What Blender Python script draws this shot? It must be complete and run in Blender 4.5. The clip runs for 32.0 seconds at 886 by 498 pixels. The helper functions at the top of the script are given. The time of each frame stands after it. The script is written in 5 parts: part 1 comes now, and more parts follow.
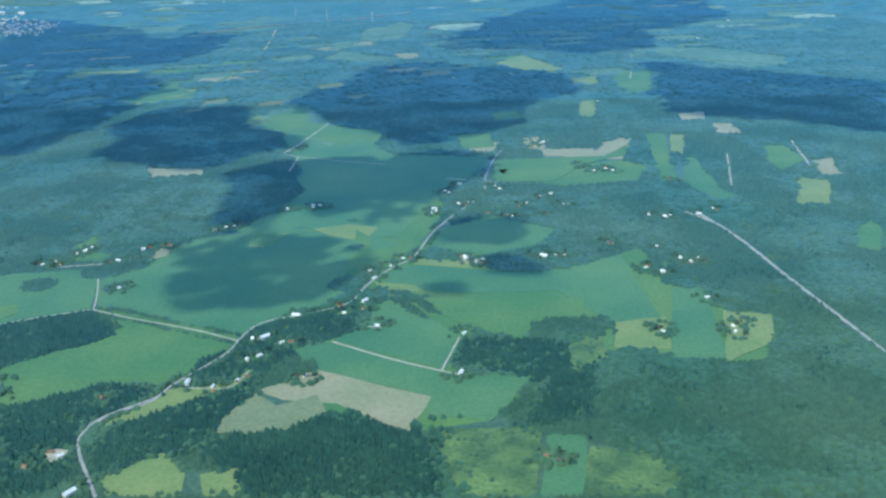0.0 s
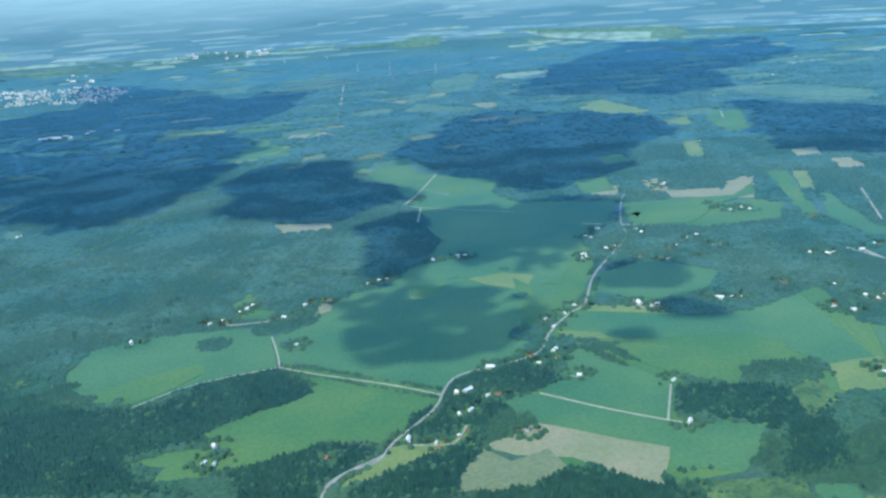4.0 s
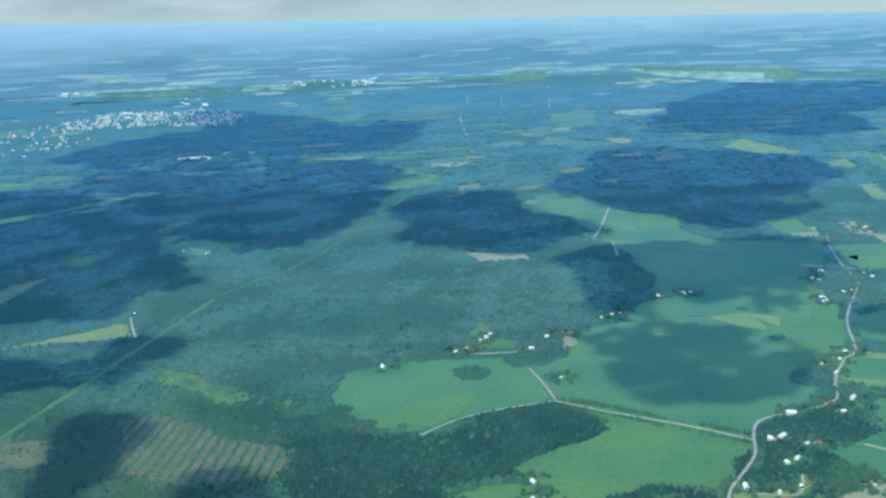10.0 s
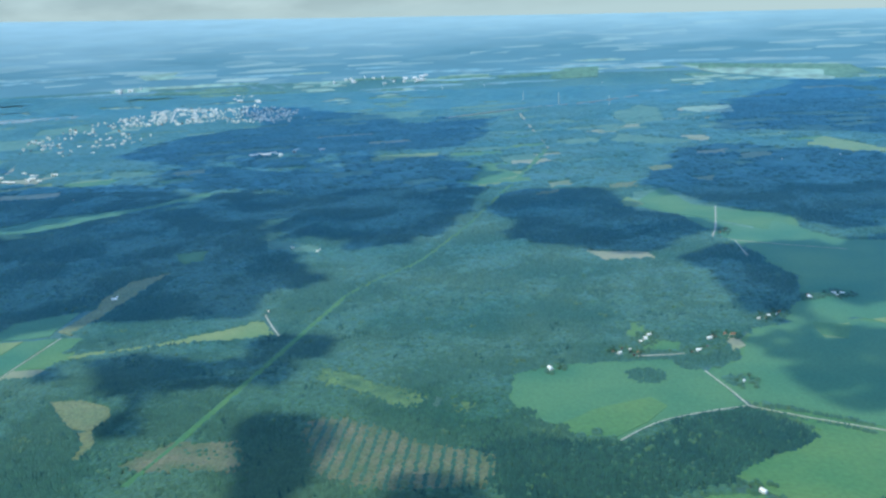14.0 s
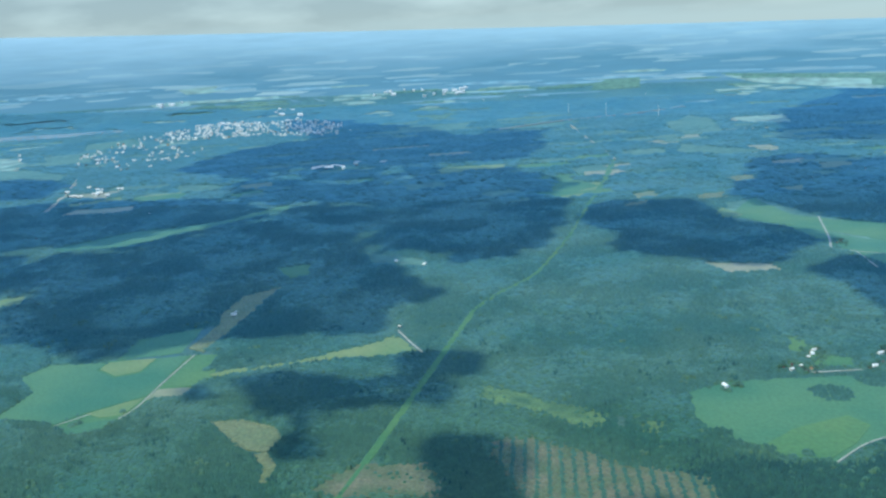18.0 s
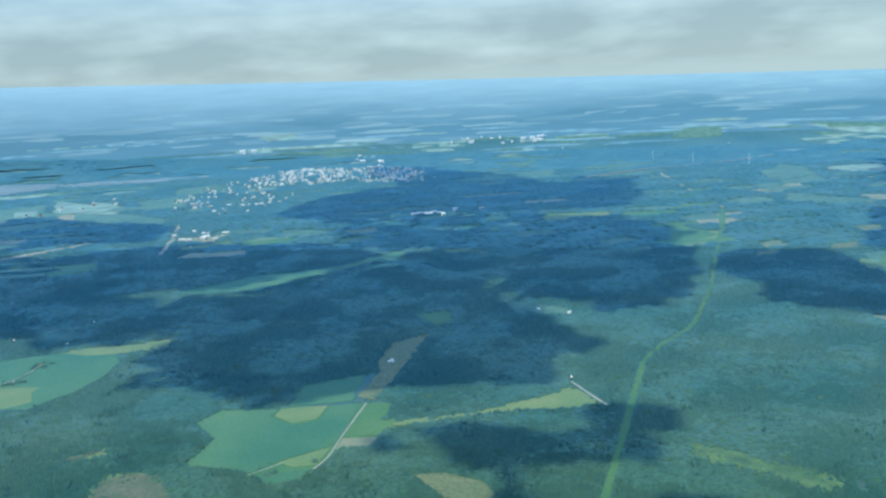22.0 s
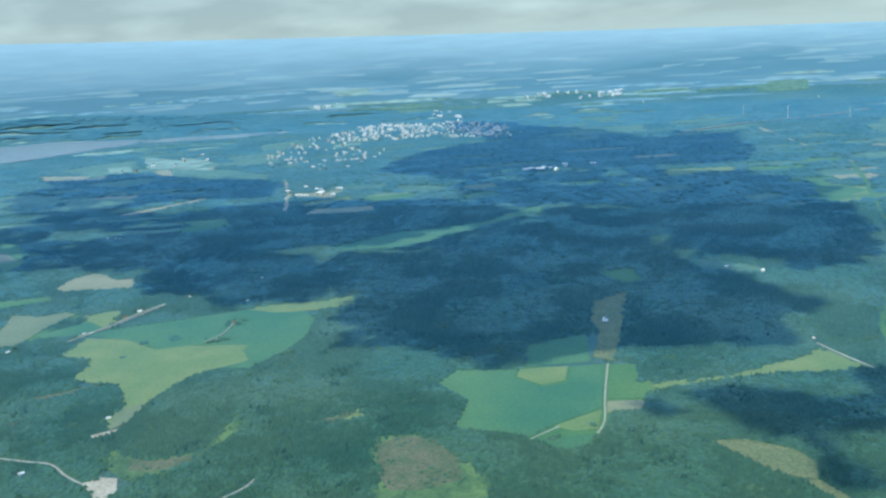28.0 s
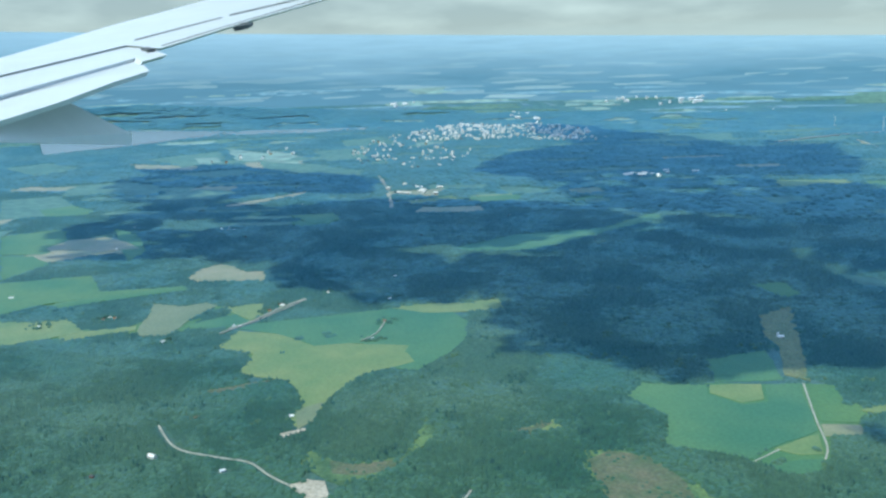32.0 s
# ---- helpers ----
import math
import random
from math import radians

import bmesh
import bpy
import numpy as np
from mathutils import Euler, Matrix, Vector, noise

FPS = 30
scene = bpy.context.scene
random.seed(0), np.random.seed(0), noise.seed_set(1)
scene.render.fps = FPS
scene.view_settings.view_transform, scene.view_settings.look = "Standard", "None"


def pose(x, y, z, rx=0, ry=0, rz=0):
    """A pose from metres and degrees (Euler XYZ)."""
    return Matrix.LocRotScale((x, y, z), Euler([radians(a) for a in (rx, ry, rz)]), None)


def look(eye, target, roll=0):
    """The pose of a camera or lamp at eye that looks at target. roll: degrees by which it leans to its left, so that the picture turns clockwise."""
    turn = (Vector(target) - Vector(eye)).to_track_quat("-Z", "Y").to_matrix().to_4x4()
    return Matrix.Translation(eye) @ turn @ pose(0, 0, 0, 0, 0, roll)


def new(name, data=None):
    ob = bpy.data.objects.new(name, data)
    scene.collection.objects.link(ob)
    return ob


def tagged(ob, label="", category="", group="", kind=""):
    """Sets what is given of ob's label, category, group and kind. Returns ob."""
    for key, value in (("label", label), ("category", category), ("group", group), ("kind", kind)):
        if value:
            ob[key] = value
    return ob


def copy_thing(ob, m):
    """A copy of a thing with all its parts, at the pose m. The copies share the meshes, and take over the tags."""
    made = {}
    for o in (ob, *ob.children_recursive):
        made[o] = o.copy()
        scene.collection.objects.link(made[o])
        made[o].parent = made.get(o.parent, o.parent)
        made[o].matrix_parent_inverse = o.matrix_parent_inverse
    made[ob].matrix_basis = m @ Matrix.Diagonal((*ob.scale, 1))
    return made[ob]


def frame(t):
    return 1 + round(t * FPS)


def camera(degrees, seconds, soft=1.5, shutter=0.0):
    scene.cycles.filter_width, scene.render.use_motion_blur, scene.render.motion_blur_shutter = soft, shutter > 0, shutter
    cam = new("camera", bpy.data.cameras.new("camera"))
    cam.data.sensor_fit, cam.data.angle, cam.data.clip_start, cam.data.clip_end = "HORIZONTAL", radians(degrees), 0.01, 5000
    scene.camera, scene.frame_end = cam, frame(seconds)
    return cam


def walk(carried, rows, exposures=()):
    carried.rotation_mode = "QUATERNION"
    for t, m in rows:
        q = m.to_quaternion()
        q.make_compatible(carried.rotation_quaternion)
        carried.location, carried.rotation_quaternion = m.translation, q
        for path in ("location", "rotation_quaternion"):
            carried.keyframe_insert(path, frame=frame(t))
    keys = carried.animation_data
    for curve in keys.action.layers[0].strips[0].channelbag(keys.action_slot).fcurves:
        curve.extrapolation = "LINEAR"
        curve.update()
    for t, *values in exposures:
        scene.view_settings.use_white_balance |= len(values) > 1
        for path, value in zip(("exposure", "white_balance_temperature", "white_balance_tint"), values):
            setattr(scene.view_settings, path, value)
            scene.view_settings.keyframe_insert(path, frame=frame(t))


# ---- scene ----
cam = camera(54.1, 32.0, soft=2.6)
PATH = [
    (0, (-7.921, 8.34, 269.142), (-8.01, 10.219, 268.465), -1.3),
    (0.5, (-22.541, 9.161, 269.143), (-22.608, 11.059, 268.515), -1.2),
    (1, (-37.176, 9.964, 269.142), (-37.235, 11.872, 268.544), -1.5),
    (1.5, (-51.844, 10.743, 269.14), (-51.926, 12.655, 268.557), -2.4),
    (2, (-66.565, 11.499, 269.137), (-66.684, 13.415, 268.578), -3.6),
    (2.5, (-81.337, 12.23, 269.133), (-81.444, 14.145, 268.567), -3.3),
    (4.5, (-140.597, 15.042, 269.096), (-140.78, 16.951, 268.528), -4.1),
    (5, (-155.332, 15.667, 269.089), (-155.514, 17.572, 268.506), -3.9),
    (5.5, (-169.977, 16.205, 269.08), (-170.165, 18.117, 268.524), -4.0),
    (6, (-184.533, 16.657, 269.068), (-184.784, 18.563, 268.517), -4.2),
    (6.5, (-199.027, 17.033, 269.052), (-199.304, 18.945, 268.537), -3.8),
    (7, (-213.486, 17.341, 269.038), (-213.761, 19.255, 268.527), -3.7),
    (7.5, (-227.916, 17.584, 269.022), (-228.156, 19.505, 268.521), -3.2),
    (8, (-242.327, 17.777, 269.007), (-242.585, 19.695, 268.504), -2.8),
    (8.5, (-256.73, 17.934, 268.991), (-257.009, 19.852, 268.501), -2.6),
    (9, (-271.152, 18.076, 268.974), (-271.439, 19.993, 268.483), -2.6),
    (9.5, (-285.631, 18.223, 268.956), (-285.922, 20.14, 268.466), -2.5),
    (10, (-300.2, 18.399, 268.938), (-300.493, 20.317, 268.454), -2.5),
    (10.5, (-314.883, 18.612, 268.92), (-315.181, 20.53, 268.439), -2.6),
    (11, (-329.689, 18.857, 268.9), (-329.996, 20.774, 268.418), -2.7),
    (11.5, (-344.615, 19.128, 268.879), (-344.928, 21.043, 268.395), -2.6),
    (12, (-359.66, 19.414, 268.856), (-359.978, 21.326, 268.361), -2.9),
    (12.5, (-374.827, 19.716, 268.834), (-375.153, 21.625, 268.333), -2.8),
    (13, (-390.126, 20.032, 268.812), (-390.455, 21.941, 268.314), -2.6),
    (13.5, (-405.558, 20.362, 268.792), (-405.894, 22.27, 268.296), -2.7),
    (14, (-421.112, 20.704, 268.772), (-421.455, 22.614, 268.285), -2.6),
    (14.5, (-436.772, 21.058, 268.751), (-437.124, 22.966, 268.268), -2.7),
    (16.5, (-499.73, 22.492, 268.581), (-500.095, 24.406, 268.129), -3.0),
    (17, (-515.396, 22.815, 268.56), (-515.773, 24.725, 268.103), -3.2),
    (17.5, (-530.961, 23.099, 268.544), (-531.344, 25.005, 268.076), -3.3),
    (18, (-546.426, 23.332, 268.528), (-546.795, 25.244, 268.071), -3.0),
    (18.5, (-561.801, 23.506, 268.512), (-562.221, 25.409, 268.064), -3.0),
    (19, (-577.11, 23.603, 268.495), (-577.527, 25.509, 268.057), -3.0),
    (19.5, (-592.372, 23.605, 268.474), (-592.793, 25.51, 268.032), -3.1),
    (20, (-607.61, 23.511, 268.452), (-608.041, 25.417, 268.024), -2.6),
    (20.5, (-622.845, 23.313, 268.429), (-623.286, 25.223, 268.032), -2.9),
    (21, (-638.071, 23.012, 268.404), (-638.539, 24.917, 268.017), -2.6),
    (21.5, (-653.297, 22.604, 268.377), (-653.767, 24.513, 268.01), -2.8),
    (22, (-668.524, 22.096, 268.352), (-669.0, 24.008, 268.008), -2.9),
    (22.5, (-683.766, 21.492, 268.326), (-684.251, 23.401, 267.979), -2.8),
    (23, (-699.05, 20.795, 268.299), (-699.555, 22.7, 267.959), -2.9),
    (23.5, (-714.41, 20.021, 268.274), (-714.906, 21.924, 267.911), -3.0),
    (24, (-729.872, 19.186, 268.253), (-730.393, 21.079, 267.873), -3.0),
    (24.5, (-745.461, 18.307, 268.236), (-745.977, 20.195, 267.827), -2.9),
    (25, (-761.185, 17.395, 268.221), (-761.715, 19.275, 267.795), -3.4),
    (25.5, (-777.037, 16.465, 268.204), (-777.586, 18.337, 267.763), -3.3),
    (27.5, (-840.902, 12.69, 268.094), (-841.457, 14.563, 267.666), -3.1),
    (28, (-856.848, 11.716, 268.082), (-857.392, 13.591, 267.646), -3.2),
    (28.5, (-872.753, 10.707, 268.071), (-873.327, 12.568, 267.614), -3.5),
    (29, (-888.602, 9.668, 268.059), (-889.21, 11.518, 267.603), -3.4),
    (29.5, (-904.384, 8.608, 268.05), (-904.986, 10.458, 267.587), -3.3),
    (30, (-920.106, 7.53, 268.042), (-920.719, 9.382, 267.603), -3.0),
    (30.5, (-935.781, 6.435, 268.035), (-936.4, 8.287, 267.6), -2.6),
    (31, (-951.428, 5.327, 268.028), (-952.041, 7.181, 267.595), -2.4),
    (31.5, (-967.057, 4.213, 268.025), (-967.672, 6.066, 267.59), -1.7),
    (32, (-982.677, 3.101, 268.023), (-983.31, 4.948, 267.593), -1.5),
]
EXPOSURES = [(0.0, 1.05, 5930, 0), (24.0, 1.06, 5950, 1), (32.0, 1.11, 6240, 0)]
walk(cam, [(t, look(eye, target, roll)) for t, eye, target, roll in PATH], EXPOSURES)

# ---- light ----
SUN_AZ, SUN_EL = radians(-128), radians(48)          # azimuth from +y towards +x
TO_SUN = Vector((math.sin(SUN_AZ) * math.cos(SUN_EL), math.cos(SUN_AZ) * math.cos(SUN_EL), math.sin(SUN_EL)))
world = bpy.data.worlds.new("sky")
scene.world = world
world.use_nodes = True
wn, wl = world.node_tree.nodes, world.node_tree.links
sky = wn.new("ShaderNodeTexSky")
sky.sky_type, sky.sun_disc = "NISHITA", False
sky.sun_elevation, sky.sun_rotation = SUN_EL, SUN_AZ
sky.altitude, sky.air_density, sky.dust_density, sky.ozone_density = 300, 1.0, 0.3, 3.0
# broken cloud over blue sky, spread on a level above the land
co, split, flat = wn.new("ShaderNodeTexCoord"), wn.new("ShaderNodeSeparateXYZ"), wn.new("ShaderNodeCombineXYZ")
wl.new(co.outputs["Generated"], split.inputs[0])
high = wn.new("ShaderNodeMath")
high.operation, high.inputs[1].default_value = "MAXIMUM", 0.14
wl.new(split.outputs[2], high.inputs[0])
for k in (0, 1):
    div = wn.new("ShaderNodeMath")
    div.operation = "DIVIDE"
    wl.new(split.outputs[k], div.inputs[0]), wl.new(high.outputs[0], div.inputs[1]), wl.new(div.outputs[0], flat.inputs[k])
tall = wn.new("ShaderNodeMath")
tall.operation, tall.inputs[1].default_value = "MULTIPLY", 26.0
wl.new(split.outputs[2], tall.inputs[0]), wl.new(tall.outputs[0], flat.inputs[2])
puff, cover, veil = wn.new("ShaderNodeTexNoise"), wn.new("ShaderNodeMapRange"), wn.new("ShaderNodeMix")
puff.inputs["Scale"].default_value, puff.inputs["Detail"].default_value = 1.1, 9
cover.inputs[1].default_value, cover.inputs[2].default_value, cover.inputs[3].default_value, cover.inputs[4].default_value = 0.42, 0.74, 0.10, 0.72
wl.new(flat.outputs[0], puff.inputs["Vector"]), wl.new(puff.outputs[0], cover.inputs[0])
veil.data_type = "RGBA"
deck, bank, rim_mix, edge = wn.new("ShaderNodeMix"), wn.new("ShaderNodeMapRange"), wn.new("ShaderNodeMix"), wn.new("ShaderNodeMath")
deck.data_type = rim_mix.data_type = "RGBA"
deck.inputs[6].default_value, deck.inputs[7].default_value = (0.98, 1.22, 1.32, 1), (2.05, 2.40, 2.45, 1)
wl.new(cover.outputs[0], deck.inputs[0])
# below the grey bank of cloud a pale clear strip runs along the skyline
wisp, level = wn.new("ShaderNodeTexNoise"), wn.new("ShaderNodeMapping")
level.inputs["Scale"].default_value = (3.0, 3.0, 30.0)
wisp.inputs["Scale"].default_value, wisp.inputs["Detail"].default_value = 2.0, 6
wl.new(co.outputs["Generated"], level.inputs[0]), wl.new(level.outputs[0], wisp.inputs["Vector"])
edge.operation, edge.inputs[1].default_value = "MULTIPLY_ADD", 0.030
wl.new(wisp.outputs[0], edge.inputs[0]), wl.new(split.outputs[2], edge.inputs[2])
bank.interpolation_type = "SMOOTHSTEP"
bank.inputs[1].default_value, bank.inputs[2].default_value = 0.030, 0.050
wl.new(edge.outputs[0], bank.inputs[0]), wl.new(bank.outputs[0], rim_mix.inputs[0])
rim_mix.inputs[6].default_value = (1.30, 1.66, 1.80, 1)
wl.new(deck.outputs[2], rim_mix.inputs[7]), wl.new(rim_mix.outputs[2], veil.inputs[7])
low, most = wn.new("ShaderNodeMapRange"), wn.new("ShaderNodeMath")
low.inputs[1].default_value, low.inputs[2].default_value, low.inputs[3].default_value, low.inputs[4].default_value = 0.08, 0.4, 0.93, 0.0
most.operation = "MAXIMUM"
wl.new(split.outputs[2], low.inputs[0]), wl.new(low.outputs[0], most.inputs[0]), wl.new(cover.outputs[0], most.inputs[1])
wl.new(most.outputs[0], veil.inputs[0]), wl.new(sky.outputs[0], veil.inputs[6])
lift_up, bright = wn.new("ShaderNodeMapRange"), wn.new("ShaderNodeMix")      # the unseen sky overhead is raised above the skyline's level to fill shadows
lift_up.inputs[1].default_value, lift_up.inputs[2].default_value, lift_up.inputs[3].default_value, lift_up.inputs[4].default_value = 0.10, 0.35, 1.0, 1.35
bright.data_type, bright.blend_type = "RGBA", "MULTIPLY"
bright.inputs[0].default_value = 1.0
wl.new(split.outputs[2], lift_up.inputs[0]), wl.new(veil.outputs[2], bright.inputs[6]), wl.new(lift_up.outputs[0], bright.inputs[7])
wl.new(bright.outputs[2], wn["Background"].inputs[0])
wn["Background"].inputs[1].default_value = 0.15
sun = new("sun", bpy.data.lights.new("sun", "SUN"))
sun.data.energy, sun.data.angle, sun.data.color = 1.5, radians(0.6), (1.0, 0.93, 0.70)
sun.matrix_world = look(TO_SUN * 900, (0, 0, 0))

# ---- materials ----


def mat(name, base, var=None, scale=0.02, fine=0.6, rough=0.85, island=0.0, haze_sheen=0.24, bump=0.0, detail=6, metal=0.0, haze_tint=(0.22, 0.59, 0.95), spec=0.2, sheen_rough=0.62, speck=0.28):
    """A procedural surface: broad patches and fine grain between base and var, per-island tone, and a tinted sheen
    standing in for haze at grazing angles.
    """
    m = bpy.data.materials.new(name)
    m.use_nodes = True
    n, l = m.node_tree.nodes, m.node_tree.links
    b = n["Principled BSDF"]
    geo = n.new("ShaderNodeNewGeometry")
    big, small, mix, mix2 = n.new("ShaderNodeTexNoise"), n.new("ShaderNodeTexNoise"), n.new("ShaderNodeMix"), n.new("ShaderNodeMix")
    for node, s, d in ((big, scale, detail), (small, fine, 3)):
        l.new(geo.outputs["Position"], node.inputs["Vector"])
        node.inputs["Scale"].default_value, node.inputs["Detail"].default_value = s, d
    ramp = n.new("ShaderNodeMapRange")
    ramp.inputs[1].default_value, ramp.inputs[2].default_value = 0.35, 0.65
    l.new(big.outputs[0], ramp.inputs[0])
    for node in (mix, mix2):
        node.data_type = "RGBA"
    l.new(ramp.outputs[0], mix.inputs[0])
    mix.inputs[6].default_value, mix.inputs[7].default_value = (*base, 1), (*(var or base), 1)
    mix2.blend_type = "MULTIPLY"
    mix2.inputs[0].default_value = 1.0
    tone = n.new("ShaderNodeMapRange")
    tone.inputs[1].default_value, tone.inputs[2].default_value, tone.inputs[3].default_value, tone.inputs[4].default_value = 0.3, 0.7, 1 - speck, 1 + speck
    l.new(small.outputs[0], tone.inputs[0])
    last = tone.outputs[0]
    if island:
        isle, mul = n.new("ShaderNodeMapRange"), n.new("ShaderNodeMath")
        isle.inputs[3].default_value, isle.inputs[4].default_value = 1 - island, 1 + island
        l.new(geo.outputs["Random Per Island"], isle.inputs[0])
        mul.operation = "MULTIPLY"
        l.new(isle.outputs[0], mul.inputs[0]), l.new(last, mul.inputs[1])
        last = mul.outputs[0]
    l.new(mix.outputs[2], mix2.inputs[6]), l.new(last, mix2.inputs[7])
    l.new(mix2.outputs[2], b.inputs["Base Color"])
    b.inputs["Roughness"].default_value, b.inputs["Metallic"].default_value = rough, metal
    b.inputs["Specular IOR Level"].default_value = spec
    # the tinted sheen puts blue distance haze onto the surface
    if haze_sheen:
        b.inputs["Sheen Weight"].default_value, b.inputs["Sheen Roughness"].default_value = haze_sheen, sheen_rough
        b.inputs["Sheen Tint"].default_value = (*haze_tint, 1)
    if bump:
        bp = n.new("ShaderNodeBump")
        bp.inputs["Strength"].default_value, bp.inputs["Distance"].default_value = bump, 1.0
        l.new(small.outputs[0], bp.inputs["Height"]), l.new(bp.outputs[0], b.inputs["Normal"])
    return m


M = {
    "woods": mat("woods", (0.042, 0.100, 0.055), (0.078, 0.138, 0.070), 0.0035, 0.07, haze_sheen=0.7, sheen_rough=0.45, bump=0.5, detail=9),
    "floor": mat("forest_floor", (0.045, 0.095, 0.045), (0.075, 0.125, 0.055), 0.02, 0.3, haze_sheen=0.6, sheen_rough=0.45, bump=0.4),
    "crop": mat("crop", (0.060, 0.165, 0.078), (0.110, 0.215, 0.085), 0.008, 0.35, haze_sheen=0.34, sheen_rough=0.42, speck=0.12, bump=0.15),
    "meadow": mat("meadow", (0.118, 0.212, 0.064), (0.070, 0.175, 0.060), 0.012, 0.30, haze_sheen=0.34, sheen_rough=0.42, speck=0.12, bump=0.2),
    "yellow": mat("ripening_grass", (0.215, 0.265, 0.092), (0.150, 0.230, 0.078), 0.02, 0.35, haze_sheen=0.34, sheen_rough=0.42, speck=0.12, bump=0.2),
    "fallow": mat("fallow_soil", (0.330, 0.300, 0.190), (0.240, 0.260, 0.140), 0.02, 0.3, haze_sheen=0.34, sheen_rough=0.42, speck=0.12, bump=0.2),
    "bare": mat("cut_woodland", (0.165, 0.155, 0.085), (0.085, 0.125, 0.050), 0.05, 0.4, haze_sheen=0.34, sheen_rough=0.42, bump=0.5),
    "scrub": mat("scrub_grass", (0.140, 0.220, 0.070), (0.060, 0.120, 0.045), 0.05, 0.4, haze_sheen=0.34, sheen_rough=0.42, bump=0.5),
    "heath": mat("heath", (0.190, 0.200, 0.085), (0.130, 0.165, 0.065), 0.04, 0.4, haze_sheen=0.34, sheen_rough=0.42, bump=0.4),
    "fallow_green": mat("thin_fallow_grass", (0.205, 0.235, 0.125), (0.160, 0.205, 0.105), 0.02, 0.3, haze_sheen=0.34, sheen_rough=0.42, speck=0.14, bump=0.2),
    "sand": mat("sand", (0.520, 0.460, 0.360), (0.400, 0.350, 0.260), 0.05, 0.5, haze_sheen=0.34, sheen_rough=0.42, bump=0.3),
    "lane": mat("asphalt_lane", (0.380, 0.370, 0.330), (0.300, 0.295, 0.265), 0.1, 0.8, rough=0.7, haze_sheen=0.4, sheen_rough=0.45),
    "track": mat("gravel_track", (0.450, 0.420, 0.340), (0.330, 0.320, 0.240), 0.1, 0.8, rough=0.9),
    "conifer": mat("conifer_needles", (0.030, 0.088, 0.042), (0.064, 0.126, 0.058), 0.007, 0.25, speck=0.20, island=0.13, haze_sheen=0.66, sheen_rough=0.45),
    "spruce": mat("spruce_needles", (0.017, 0.058, 0.032), (0.030, 0.082, 0.042), 0.02, 0.25, island=0.12, haze_sheen=0.7, sheen_rough=0.45),
    "leaf": mat("broadleaf", (0.040, 0.106, 0.045), (0.074, 0.138, 0.060), 0.007, 0.25, speck=0.20, island=0.13, haze_sheen=0.66, sheen_rough=0.45),
    "young": mat("young_birch", (0.055, 0.122, 0.050), (0.076, 0.140, 0.058), 0.02, 0.25, speck=0.20, island=0.12, haze_sheen=0.62, sheen_rough=0.45),
    "bark": mat("bark", (0.12, 0.09, 0.06)),
    "white": mat("white_paint", (0.80, 0.79, 0.75), (0.72, 0.70, 0.66), 0.4, 2.0, rough=0.6, haze_sheen=0.0),
    "red": mat("red_boards", (0.22, 0.09, 0.07), (0.17, 0.07, 0.055), 0.4, 2.0, haze_sheen=0.0),
    "ochre": mat("ochre_render", (0.55, 0.42, 0.24), (0.48, 0.36, 0.2), 0.4, 2.0, haze_sheen=0.0),
    "tin": mat("light_metal_roof", (0.86, 0.86, 0.84), (0.74, 0.74, 0.73), 0.5, 3.0, rough=0.5, haze_sheen=0.0),
    "clay": mat("clay_tile_roof", (0.27, 0.16, 0.12), (0.22, 0.13, 0.10), 0.5, 3.0, haze_sheen=0.0),
    "slate": mat("dark_roof", (0.12, 0.12, 0.13), (0.09, 0.09, 0.10), 0.5, 3.0, haze_sheen=0.0),
    "glass": mat("window_glass", (0.05, 0.06, 0.08), rough=0.1, spec=0.5, haze_sheen=0.0),
    "cloud": mat("cloud", (0.86, 0.87, 0.88), (0.80, 0.81, 0.83), 0.004, 0.02, rough=1.0, bump=0.8, haze_sheen=0.0),
    "distance": mat("haze_painted_land", (0.060, 0.150, 0.195), (0.34, 0.47, 0.52), 0.0016, 0.006, haze_sheen=0.15, detail=8),
    # the next three far colours have haze mixed in, duller or bluer
    "hazed_pasture": mat("hazed_pasture", (0.125, 0.215, 0.135), (0.085, 0.170, 0.110), 0.006, 0.05, haze_sheen=0.34, sheen_rough=0.42),
    "hazed_field": mat("hazed_field", (0.24, 0.34, 0.28), (0.20, 0.31, 0.27), 0.004, 0.02, haze_sheen=0.15),
    "hazed_wood": mat("hazed_wood", (0.15, 0.27, 0.31), (0.18, 0.30, 0.34), 0.004, 0.02, haze_sheen=0.2),
    "water": mat("river_water", (0.17, 0.23, 0.25), (0.20, 0.26, 0.28), 0.004, 0.05, speck=0.05, rough=0.25, spec=0.5, haze_sheen=0.0),
}

cn, cl = M["cloud"].node_tree.nodes, M["cloud"].node_tree.links
thin, both = cn.new("ShaderNodeBsdfTranslucent"), cn.new("ShaderNodeMixShader")
thin.inputs[0].default_value = (0.9, 0.9, 0.9, 1)
both.inputs[0].default_value = 0.35
cl.new(cn["Principled BSDF"].outputs[0], both.inputs[1]), cl.new(thin.outputs[0], both.inputs[2])
cl.new(both.outputs[0], cn["Material Output"].inputs[0])

# painted haze: the colour pales with height and its patches fade out
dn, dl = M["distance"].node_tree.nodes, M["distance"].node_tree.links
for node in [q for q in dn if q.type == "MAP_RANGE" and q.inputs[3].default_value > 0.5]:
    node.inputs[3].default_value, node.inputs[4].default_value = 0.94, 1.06
